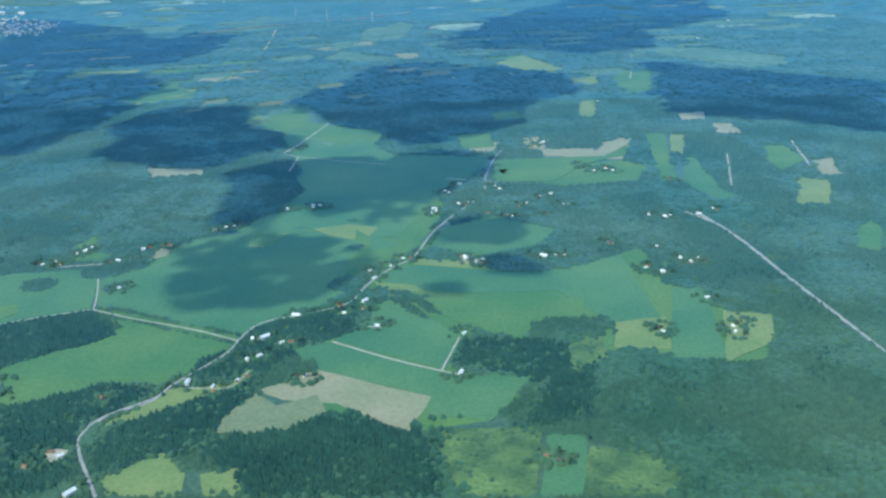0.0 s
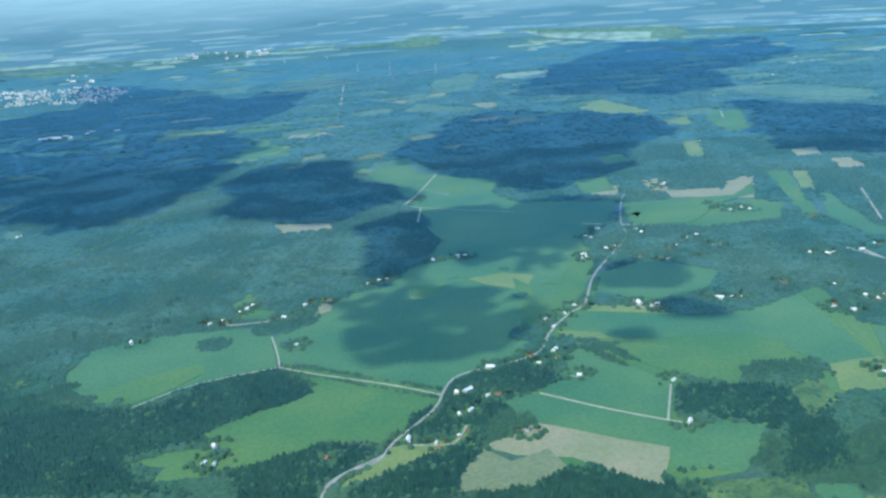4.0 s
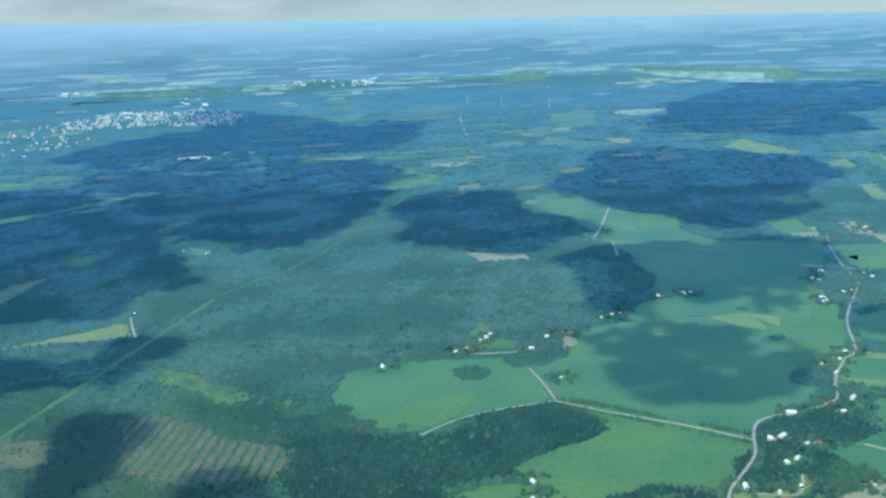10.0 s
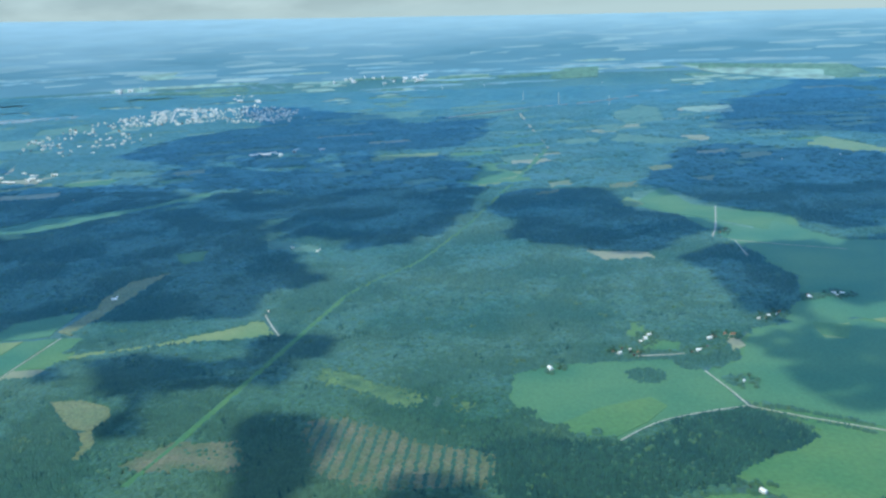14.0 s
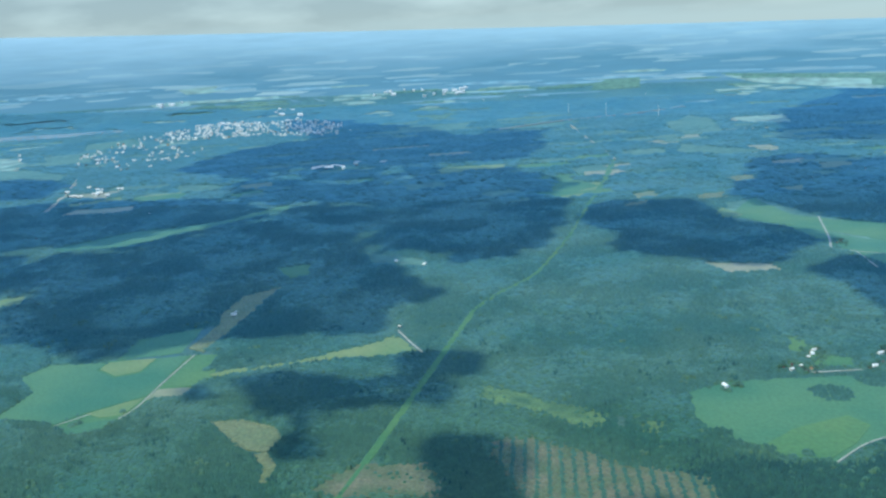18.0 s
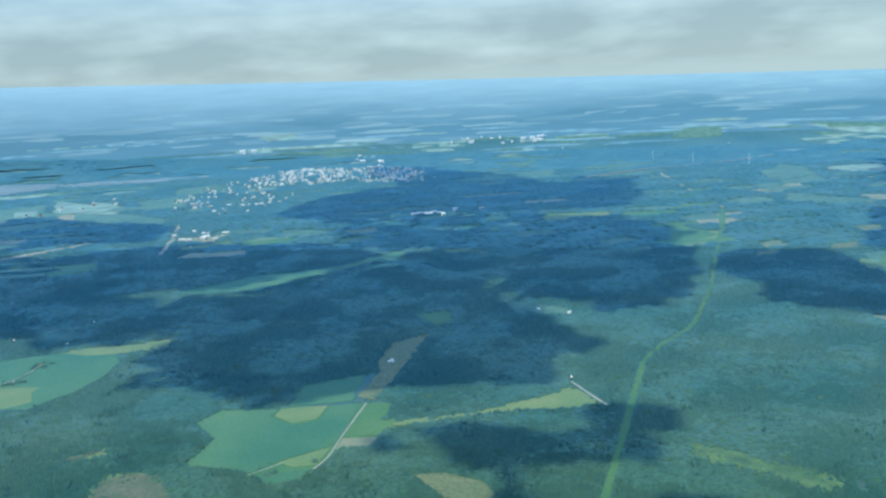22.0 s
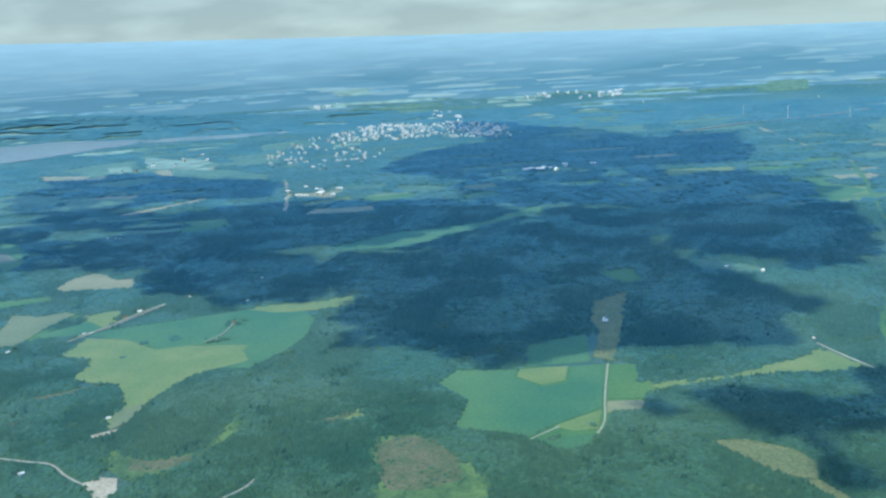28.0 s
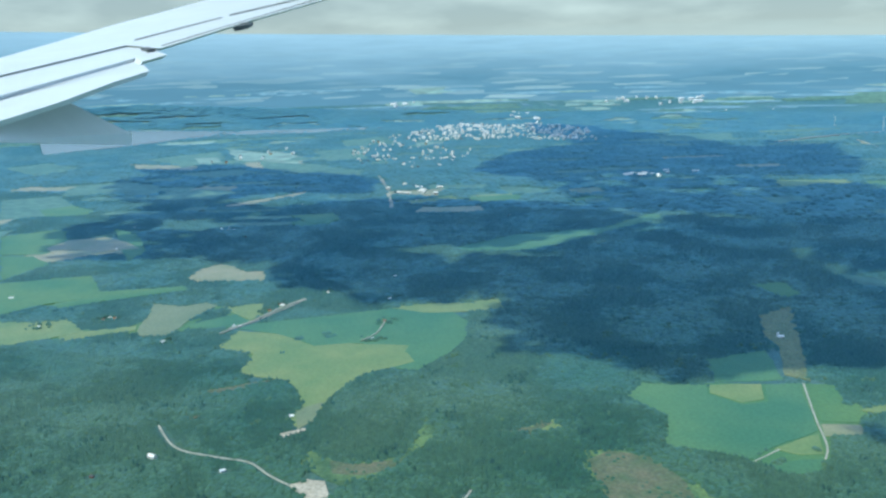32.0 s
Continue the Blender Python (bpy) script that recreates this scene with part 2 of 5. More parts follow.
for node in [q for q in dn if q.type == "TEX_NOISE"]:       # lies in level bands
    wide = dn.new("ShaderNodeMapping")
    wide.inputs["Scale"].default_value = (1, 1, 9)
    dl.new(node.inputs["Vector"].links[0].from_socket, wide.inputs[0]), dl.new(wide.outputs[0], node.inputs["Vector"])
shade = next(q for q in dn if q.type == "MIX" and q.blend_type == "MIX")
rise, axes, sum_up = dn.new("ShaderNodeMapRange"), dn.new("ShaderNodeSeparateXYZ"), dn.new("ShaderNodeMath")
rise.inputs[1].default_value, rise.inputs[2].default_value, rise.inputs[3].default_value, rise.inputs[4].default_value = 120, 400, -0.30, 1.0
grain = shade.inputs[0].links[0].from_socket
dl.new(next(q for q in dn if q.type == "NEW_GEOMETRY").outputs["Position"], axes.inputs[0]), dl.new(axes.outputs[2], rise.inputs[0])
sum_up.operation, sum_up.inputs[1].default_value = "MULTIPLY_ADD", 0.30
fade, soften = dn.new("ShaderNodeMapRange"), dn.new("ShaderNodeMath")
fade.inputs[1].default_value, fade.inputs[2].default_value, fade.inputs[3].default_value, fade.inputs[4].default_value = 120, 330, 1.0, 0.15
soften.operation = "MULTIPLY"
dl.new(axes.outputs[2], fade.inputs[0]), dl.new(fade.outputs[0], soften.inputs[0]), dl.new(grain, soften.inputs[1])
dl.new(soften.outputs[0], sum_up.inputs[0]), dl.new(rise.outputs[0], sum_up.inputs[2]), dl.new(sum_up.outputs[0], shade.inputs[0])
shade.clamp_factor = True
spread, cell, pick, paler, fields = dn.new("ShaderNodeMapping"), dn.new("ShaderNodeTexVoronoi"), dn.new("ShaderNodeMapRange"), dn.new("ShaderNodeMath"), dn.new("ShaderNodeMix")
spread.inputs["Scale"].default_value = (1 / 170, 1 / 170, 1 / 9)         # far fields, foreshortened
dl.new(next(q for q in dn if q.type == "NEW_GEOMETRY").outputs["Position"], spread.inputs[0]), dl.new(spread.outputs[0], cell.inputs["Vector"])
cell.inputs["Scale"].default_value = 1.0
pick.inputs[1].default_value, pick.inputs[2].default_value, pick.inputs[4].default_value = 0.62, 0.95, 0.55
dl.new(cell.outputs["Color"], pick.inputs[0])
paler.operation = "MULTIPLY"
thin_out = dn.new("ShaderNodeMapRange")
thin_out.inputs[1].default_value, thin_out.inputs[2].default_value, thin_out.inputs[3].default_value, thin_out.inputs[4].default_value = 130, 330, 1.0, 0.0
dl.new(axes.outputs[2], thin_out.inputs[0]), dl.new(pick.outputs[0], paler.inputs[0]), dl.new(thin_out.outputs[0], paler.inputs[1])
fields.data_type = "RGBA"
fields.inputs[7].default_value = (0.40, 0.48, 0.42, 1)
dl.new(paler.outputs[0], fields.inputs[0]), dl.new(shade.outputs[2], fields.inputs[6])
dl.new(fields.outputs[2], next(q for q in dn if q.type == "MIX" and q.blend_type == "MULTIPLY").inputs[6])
# a faint blue glow adds the brightness of haze to the far land
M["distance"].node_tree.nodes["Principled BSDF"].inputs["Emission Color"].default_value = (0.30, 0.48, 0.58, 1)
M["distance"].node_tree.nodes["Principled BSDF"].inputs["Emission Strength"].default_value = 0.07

for name in ("conifer", "spruce", "leaf", "young"):          # a canopy scatters light as a whole, so crowns shade softly
    cn, cl = M[name].node_tree.nodes, M[name].node_tree.links
    lean, unit = cn.new("ShaderNodeVectorMath"), cn.new("ShaderNodeVectorMath")
    lean.operation, unit.operation = "ADD", "NORMALIZE"
    # the upward lean also makes the haze sheen grow with distance
    lean.inputs[1].default_value = (0, 0, 3.4)
    cl.new(next(q for q in cn if q.type == "NEW_GEOMETRY").outputs["Normal"], lean.inputs[0])
    cl.new(lean.outputs[0], unit.inputs[0]), cl.new(unit.outputs[0], cn["Principled BSDF"].inputs["Normal"])

# ---- helpers of the plan ----
HUB, NEAR, RIM, EYE = Vector((-500.0, 0.0)), 3000.0, 4300.0, 266.0


def lay(x, y, up=0.0):
    """A place of the plan on the ground sheet; past NEAR the land draws together and rises towards the skyline."""
    d = Vector((x, y)) - HUB
    r = d.length
    if r <= NEAR:
        return Vector((x, y, up))
    q = RIM - (RIM - NEAR) ** 2 / (r - 2 * NEAR + RIM)
    s = (q - NEAR) / (RIM - NEAR)
    p = HUB + d * (q / r)
    return Vector((p.x, p.y, EYE * (1 - q / r) + (70 - 130 * d.x / r) * s ** 3 + up))


def mesh_of(name, verts, faces, material, smooth=False):
    me = bpy.data.meshes.new(name)
    me.from_pydata(verts, [], faces)
    me.materials.append(material)
    if smooth:
        me.shade_smooth()
    me.update()
    return me


def inside(px, py, poly):
    """Which of the points lie inside the outline."""
    full = np.zeros(len(px), bool)
    o = np.array(poly)
    near = (px >= o[:, 0].min()) & (px <= o[:, 0].max()) & (py >= o[:, 1].min()) & (py <= o[:, 1].max())
    if not near.any():
        return full
    px, py = px[near], py[near]
    hit = np.zeros(len(px), bool)
    j = len(poly) - 1
    for i in range(len(poly)):
        (xi, yi), (xj, yj) = poly[i], poly[j]
        if yi != yj:
            hit ^= ((yi > py) != (yj > py)) & (px < (xj - xi) * (py - yi) / (yj - yi) + xi)
        j = i
    full[near] = hit
    return full


def rounded(points, steps=4, closed=False):
    """A smooth line through the points (Catmull-Rom)."""
    pts = [Vector(p) for p in points]
    n, out = len(pts), []
    for i in range(n if closed else n - 1):
        p = [pts[(i + k) % n] if closed else pts[min(max(i + k, 0), n - 1)] for k in (-1, 0, 1, 2)]
        for s in range(steps):
            t = s / steps
            out.append(0.5 * ((2 * p[1]) + (p[2] - p[0]) * t + (2 * p[0] - 5 * p[1] + 4 * p[2] - p[3]) * t * t + (3 * p[1] - p[0] - 3 * p[2] + p[3]) * t ** 3))
    if not closed:
        out.append(pts[-1])
    return out


# ---- ground ----
rings = [NEAR * (i / 40) ** 1.0 for i in range(1, 41)] + [NEAR + 60 * i * 1.16 ** i for i in range(1, 15)]
SPOKES = 240
verts, faces = [lay(HUB.x, HUB.y)], []
for r in rings:
    for k in range(SPOKES):
        a = 2 * math.pi * k / SPOKES
        verts.append(lay(HUB.x + r * math.cos(a), HUB.y + r * math.sin(a)))
for k in range(SPOKES):
    faces.append((0, 1 + k, 1 + (k + 1) % SPOKES))
for i in range(len(rings) - 1):
    for k in range(SPOKES):
        a, b = 1 + i * SPOKES, 1 + (i + 1) * SPOKES
        faces.append((a + k, b + k, b + (k + 1) % SPOKES, a + (k + 1) % SPOKES))
tagged(new("ground", mesh_of("ground", verts, faces, M["woods"], True)), "wooded plain in dark green with haze in its sheen, reaching the skyline", "ground", kind="structure")

TOWN = [(-2190, 2634), (-2234, 3052), (-2218, 3420), (-2032, 3964), (-1602, 3770), (-1446, 2827), (-1704, 2844), (-2015, 2798)]
RIVER = [(-3504, 2588), (-3324, 2861), (-3094, 2905), (-2862, 2943), (-2656, 3014), (-2471, 3124), (-2316, 3161), (-2399, 3000), (-2578, 2897), (-2752, 2796), (-2876, 2646), (-2923, 2430), (-3032, 2155)]
# the far rim of the plain, out at the skyline, with haze painted into its colour
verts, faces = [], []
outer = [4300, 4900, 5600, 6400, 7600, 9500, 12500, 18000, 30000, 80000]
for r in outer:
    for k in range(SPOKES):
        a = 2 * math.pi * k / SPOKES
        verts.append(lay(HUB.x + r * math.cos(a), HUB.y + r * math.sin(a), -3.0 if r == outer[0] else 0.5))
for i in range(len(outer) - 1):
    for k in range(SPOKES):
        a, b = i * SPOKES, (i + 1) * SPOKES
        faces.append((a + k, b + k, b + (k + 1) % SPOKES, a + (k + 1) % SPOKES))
tagged(new("backdrop", mesh_of("backdrop", verts, faces, M["distance"], True)), "far land at the skyline, its blue haze painted in", "backdrop", kind="structure")

OPEN_KIND = []
OPEN = []       # outlines kept free of forest
LINES = []      # roads: points and half width
KINDS = {"crop": ("crop_field", "even blue-green crop field between the woods", "field"), "meadow": ("meadow", "light green meadow with mown streaks", "meadow"),
         "yellow": ("meadow", "yellow-green ripening grass field", "meadow"), "fallow": ("fallow_field", "pale tan fallow field with bare soil", "field"),
         "bare": ("clearing", "brown felled clearing in the forest", "clearing"), "scrub": ("scrub", "patchy light green scrub and grass", "scrub"),
         "hazed_field": ("hazed_field", "strip of far fields paled with painted-in haze", "field"), "hazed_wood": ("hazed_wood", "strip of far woods tinted blue with painted-in haze", "wood"),
         "floor": ("forest_floor", "dark mossy forest floor under the trees", "ground"),
         "hazed_pasture": ("hazed_pasture", "fields among far woods, their green dulled to paint in haze", "field"),
         "heath": ("clearing", "olive brown heath clearing among the trees", "clearing"), "fallow_green": ("fallow_field", "grey-green fallow field with thin grass", "field"),
         "sand": ("sand_pit", "pale sandy pit with bare ground", "sand pit")}
lift = 0


def plot(kind, outline, under=False):
    """One piece of land: a low slab with a gently uneven edge."""
    global lift
    lift += 1
    far = (Vector(outline[0]) - HUB).length
    # distant plots swap to the colours with haze painted in
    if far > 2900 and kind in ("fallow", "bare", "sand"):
        kind = "hazed_field"
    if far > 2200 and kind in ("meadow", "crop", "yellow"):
        kind = "hazed_pasture"
    name, label, cat = KINDS[kind]
    edge = []
    n = len(outline)
    for i in range(n):
        a, b = Vector(outline[i]), Vector(outline[(i + 1) % n])
        side = (b - a).orthogonal().normalized()
        cuts = max(2, min(10, int((b - a).length / 14)))
        for s in range(cuts):
            p = a.lerp(b, s / cuts)
            w = noise.noise(Vector((p.x * 0.05, p.y * 0.05, 3.0))) * min(3.0, (b - a).length * 0.05) * (s > 0)
            edge.append(p + side * w)
    if not under:
        OPEN.append([(p.x, p.y) for p in edge]), OPEN_KIND.append(kind)
    up = (0.25 if far < 1500 else 0.8 if far < 2600 else 1.2) + 0.0028 * (lift % 160)
    up = 0.1 + 0.01 * lift if under else up
    bm = bmesh.new()
    if up < 2:
        top = [bm.verts.new(lay(p.x, p.y, up)) for p in edge]
        low = [bm.verts.new(lay(p.x, p.y, -0.3)) for p in edge]
        bm.faces.new(top)
        for i in range(len(edge)):
            j = (i + 1) % len(edge)
            bm.faces.new((top[i], low[i], low[j], top[j]))
        bmesh.ops.triangulate(bm, faces=[f for f in bm.faces if len(f.verts) > 4])
    else:                               # far off: follows the rise of the land
        bm.faces.new([bm.verts.new((p.x, p.y, 0)) for p in edge])
        bmesh.ops.triangulate(bm, faces=bm.faces)
        bmesh.ops.subdivide_edges(bm, edges=bm.edges, cuts=2, use_grid_fill=True)
        for w in bm.verts:
            w.co = lay(w.co.x, w.co.y, up)
    bmesh.ops.recalc_face_normals(bm, faces=bm.faces)
    me = bpy.data.meshes.new(name)
    bm.to_mesh(me)
    bm.free()
    me.materials.append(M[kind])
    return tagged(new(name, me), label, cat, "patchwork of fields", "structure")


plot("floor", [(-2600, 340), (640, 340), (640, 1500), (-2200, 1500)], under=True)
plot("meadow", [(-335, 679), (-282, 788), (-166, 823), (-71, 778), (-6, 739), (67, 706), (138, 755), (210, 607), (181, 532), (82, 548), (23, 565), (26, 508), (-3, 456), (-51, 442), (-151, 491), (-211, 502), (-325, 501), (-288, 576)], under=True)
plot("meadow", [(-1454, 689), (-1430, 744), (-1296, 866), (-1236, 817), (-1231, 697), (-1287, 661), (-1284, 554), (-1300, 556), (-1326, 609), (-1390, 649)], under=True)
plot("meadow", [(-1058, 666), (-1049, 700), (-899, 733), (-881, 677), (-887, 634), (-917, 569), (-941, 559), (-963, 573), (-1021, 581)], under=True)
plot("meadow", [(-1854, 823), (-1768, 886), (-1520, 812), (-1445, 866), (-1466, 771), (-1479, 728), (-1552, 696), (-1658, 628)], under=True)
plot("crop", [(-114, 564), (-94, 598), (-93, 624), (-81, 639), (-58, 605), (-44, 599), (-23, 574), (-32, 521)])
plot("crop", [(-143, 552), (-117, 561), (-32, 517), (26, 508), (-3, 456), (-42, 462), (-40, 484), (-122, 522)])
plot("fallow", [(-151, 491), (-120, 520), (-40, 484), (-51, 442), (-71, 454), (-98, 476), (-132, 480)])
plot("crop", [(-91, 694), (-67, 715), (-10, 702), (27, 694), (67, 706), (115, 739), (125, 604), (89, 592), (52, 655), (-14, 650), (-86, 663)])
plot("meadow", [(-57, 642), (12, 649), (71, 639), (65, 600), (31, 603), (23, 565), (-5, 577), (-35, 603)])
plot("yellow", [(89, 593), (129, 604), (121, 549), (83, 552)])
plot("crop", [(141, 640), (158, 644), (156, 530), (122, 545)])
plot("meadow", [(189, 614), (210, 607), (181, 532), (154, 530), (161, 563)])
plot("meadow", [(116, 742), (138, 755), (140, 646), (126, 614)])
plot("fallow", [(-145, 886), (-115, 892), (-110, 834), (-127, 827)])
plot("meadow", [(-184, 882), (-149, 907), (-76, 886), (-71, 828), (-60, 827), (-66, 777), (-109, 799), (-153, 804)])
plot("crop", [(-315, 631), (-335, 679), (-304, 710), (-282, 788), (-211, 820), (-109, 787), (-77, 763), (-109, 671), (-129, 627), (-179, 581), (-184, 573)])
plot("meadow", [(-305, 1335), (-251, 1330), (-150, 1266), (-153, 1175), (-248, 1178)])
plot("crop", [(-233, 1021), (-189, 1059), (-62, 1023), (-57, 925), (-76, 900), (-175, 922), (-220, 974)])
plot("crop", [(-55, 809), (4, 855), (65, 810), (47, 763), (-6, 739), (-56, 760)])
plot("fallow", [(68, 1146), (142, 1146), (134, 1100), (70, 1106)])
plot("fallow", [(157, 1178), (196, 1224), (174, 1091), (134, 1084)])
plot("meadow", [(11, 1088), (54, 1094), (128, 1070), (91, 1008), (3, 990)])
plot("yellow", [(166, 1487), (191, 1496), (170, 1358), (148, 1364)])
plot("meadow", [(260, 1792), (350, 1841), (307, 1626), (238, 1616)])
plot("yellow", [(411, 2237), (534, 2175), (622, 1863), (556, 1837), (407, 2039)])
plot("meadow", [(-376, 2795), (-270, 2825), (-236, 2561), (-333, 2536)])
plot("meadow", [(112, 5514), (918, 4909), (799, 4185), (150, 4835)])
plot("fallow", [(-437, 1067), (-355, 1061), (-349, 1026), (-411, 1018)])
plot("scrub", [(-36, 446), (27, 450), (19, 382), (-24, 382)])
plot("crop", [(29, 441), (52, 441), (42, 382), (21, 382)])
plot("scrub", [(52, 429), (85, 424), (98, 410), (91, 383), (44, 382)])
plot("yellow", [(-214, 397), (-187, 422), (-169, 406), (-164, 380), (-205, 380)])
plot("yellow", [(-160, 400), (-141, 406), (-132, 381), (-152, 380)])
plot("fallow_green", [(-164, 459), (-151, 489), (-135, 473), (-135, 440), (-164, 441)])
plot("meadow", [(-314, 465), (-316, 495), (-339, 516), (-317, 540), (-284, 562), (-272, 584), (-303, 610), (-184, 558), (-204, 512), (-213, 498), (-252, 502), (-287, 478)])
plot("crop", [(-486, 622), (-485, 668), (-453, 691), (-400, 701), (-345, 710), (-318, 631), (-314, 620), (-348, 606), (-378, 588), (-404, 559), (-450, 581), (-472, 591)])
plot("yellow", [(-236, 444), (-207, 494), (-185, 497), (-160, 507), (-182, 486), (-208, 462)])
plot("meadow", [(-377, 479), (-349, 496), (-323, 496), (-315, 462), (-352, 456), (-347, 475)])
plot("scrub", [(-651, 663), (-639, 680), (-613, 660), (-584, 642), (-545, 626), (-546, 603), (-560, 593), (-581, 613), (-612, 628), (-637, 636)])
plot("bare", [(-633, 567), (-605, 588), (-535, 547), (-482, 534), (-482, 490), (-554, 477), (-597, 495)])
plot("bare", [(-734, 494), (-715, 530), (-663, 538), (-640, 495), (-724, 487)])
plot("crop", [(-1058, 666), (-1049, 700), (-998, 707), (-997, 687), (-970, 671), (-951, 683), (-953, 719), (-926, 730), (-919, 636), (-952, 597), (-963, 576), (-993, 581), (-1021, 581), (-1025, 634)])
plot("yellow", [(-996, 707), (-956, 720), (-954, 687), (-971, 675), (-995, 690)])
plot("yellow", [(-950, 597), (-919, 630), (-918, 597), (-935, 591)])
plot("meadow", [(-921, 730), (-899, 733), (-895, 694), (-881, 677), (-889, 658), (-915, 654)])
plot("fallow", [(-916, 648), (-889, 654), (-887, 634), (-915, 627)])
plot("crop", [(-960, 571), (-919, 589), (-919, 569), (-941, 559)])
plot("crop", [(-1002, 770), (-951, 809), (-938, 735), (-992, 714)])
plot("meadow", [(-955, 1046), (-916, 1048), (-904, 1008), (-925, 995)])
plot("fallow", [(-1955, 997), (-1905, 1111), (-1843, 1060), (-1879, 958)])
plot("meadow", [(-2433, 1398), (-2354, 1479), (-2128, 1305), (-2242, 1209)])
plot("meadow", [(-2107, 1074), (-2049, 1151), (-1944, 1055), (-1943, 992), (-2007, 974)])
plot("meadow", [(-2000, 968), (-1949, 979), (-1882, 940), (-1877, 846)])
plot("yellow", [(-925, 1906), (-762, 1945), (-753, 1901), (-912, 1871)])
plot("yellow", [(-1489, 1564), (-1381, 1664), (-1365, 1609), (-1453, 1562)])
plot("fallow", [(-1667, 1661), (-1564, 1691), (-1535, 1618), (-1643, 1611)])
plot("meadow", [(-1735, 1359), (-1664, 1395), (-1630, 1333), (-1687, 1318)])
plot("fallow", [(-2547, 2428), (-2170, 2233), (-2095, 2072), (-2330, 2137)])
plot("sand", [(-3319, 5402), (-3190, 5735), (-2923, 5074), (-3061, 5000)])
plot("meadow", [(-608, 5270), (-359, 5373), (-385, 4526), (-620, 4461)])
plot("yellow", [(-642, 1657), (-546, 1681), (-562, 1592), (-645, 1568)])
plot("crop", [(-1368, 1165), (-1300, 1278), (-1181, 1354), (-1106, 1523), (-1095, 1451), (-1246, 1168), (-1341, 1144)])
plot("meadow", [(-366, 1346), (-311, 1492), (-278, 1347), (-173, 1260), (-198, 1176), (-268, 1248), (-333, 1302)])
plot("meadow", [(-638, 1788), (-558, 1637), (-617, 1554), (-651, 1618)])
plot("fallow", [(93, 5300), (779, 4634), (559, 3857), (173, 4615)])
plot("meadow", [(-355, 2853), (-234, 2716), (-246, 2481), (-362, 2518)])
plot("yellow", [(-1359, 2747), (-1004, 2979), (-977, 2799), (-1197, 2698)])
plot("meadow", [(-364, 2715), (-227, 2759), (-229, 2486), (-346, 2474)])
plot("yellow", [(485, 4787), (857, 4609), (684, 3929), (474, 4278)])
plot("meadow", [(-671, 1567), (-608, 1634), (-585, 1558), (-641, 1523)])
plot("fallow", [(-96, 2903), (17, 2964), (-7, 2688), (-160, 2737)])
plot("meadow", [(-389, 795), (-379, 803), (-383, 756), (-394, 760)])
plot("fallow", [(-313, 765), (-300, 772), (-295, 742), (-307, 728)])
plot("meadow", [(-127, 743), (-69, 775), (-67, 738), (-95, 687), (-108, 659), (-124, 671)])
plot("yellow", [(-64, 731), (-1, 713), (-7, 705), (-68, 715)])
plot("fallow", [(-26, 742), (-1, 729), (-6, 713), (-31, 720)])
plot("yellow", [(-97, 675), (-63, 667), (-53, 653), (-85, 655)])
plot("meadow", [(-131, 813), (-113, 787), (-111, 749), (-128, 780)])
plot("meadow", [(-228, 806), (-195, 799), (-208, 764), (-227, 773)])
plot("fallow_green", [(-140, 469), (-112, 486), (-102, 465), (-124, 443), (-142, 446)])
plot("sand", [(-257, 422), (-240, 425), (-235, 413), (-248, 409)])
plot("scrub", [(51, 566), (76, 576), (77, 532), (50, 516)])
plot("fallow", [(-1945, 1081), (-1891, 1100), (-1870, 1054), (-1908, 1038)])
plot("meadow", [(-1693, 1296), (-1646, 1376), (-1621, 1300), (-1664, 1261)])
plot("fallow", [(-2367, 2373), (-2241, 2321), (-2098, 2085), (-2214, 2138)])
plot("meadow", [(-2131, 1538), (-2095, 1608), (-2046, 1536), (-2085, 1493)])
plot("meadow", [(-2273, 2702), (-2168, 2852), (-2072, 2618), (-2153, 2489)])
plot("fallow", [(-1912, 1432), (-1841, 1623), (-1813, 1581), (-1886, 1410)])
plot("meadow", [(-1487, 1605), (-1386, 1657), (-1365, 1591), (-1435, 1546)])
plot("meadow", [(-2450, 1614), (-2370, 1672), (-2260, 1517), (-2334, 1467)])
plot("fallow", [(-2584, 2006), (-2332, 1985), (-2306, 1895), (-2480, 1896)])
plot("meadow", [(-2582, 2170), (-2516, 2353), (-2350, 2139), (-2374, 1949)])
plot("meadow", [(-2210, 2369), (-2105, 2462), (-1939, 2198), (-2036, 2120)])
plot("meadow", [(-2250, 2126), (-1861, 1972), (-1818, 1856), (-2102, 1921)])
plot("fallow", [(-2474, 2156), (-2418, 2184), (-2337, 2081), (-2374, 2031)])
plot("meadow", [(-1977, 1190), (-1896, 1150), (-1797, 1041), (-1784, 976)])
plot("fallow", [(73, 1117), (135, 1121), (203, 1208), (170, 1084), (125, 1086)])
plot("meadow", [(26, 1052), (117, 1079), (84, 1003), (23, 1005)])
plot("bare", [(160, 720), (187, 731), (185, 710), (160, 706)])
plot("meadow", [(8, 1402), (54, 1414), (57, 1342), (12, 1331)])
plot("meadow", [(173, 1745), (227, 1764), (214, 1658), (168, 1667)])
plot("fallow", [(-28, 1183), (19, 1191), (10, 1125), (-26, 1139)])
plot("yellow", [(-1119, 588), (-1103, 608), (-1095, 595), (-1110, 580)])

plot("meadow", [(-1822, 875), (-1776, 901), (-1710, 834), (-1623, 881), (-1605, 868), (-1677, 797), (-1707, 757)])
plot("yellow", [(-1678, 728), (-1664, 730), (-1616, 697), (-1575, 728), (-1566, 714), (-1598, 685), (-1612, 660)])
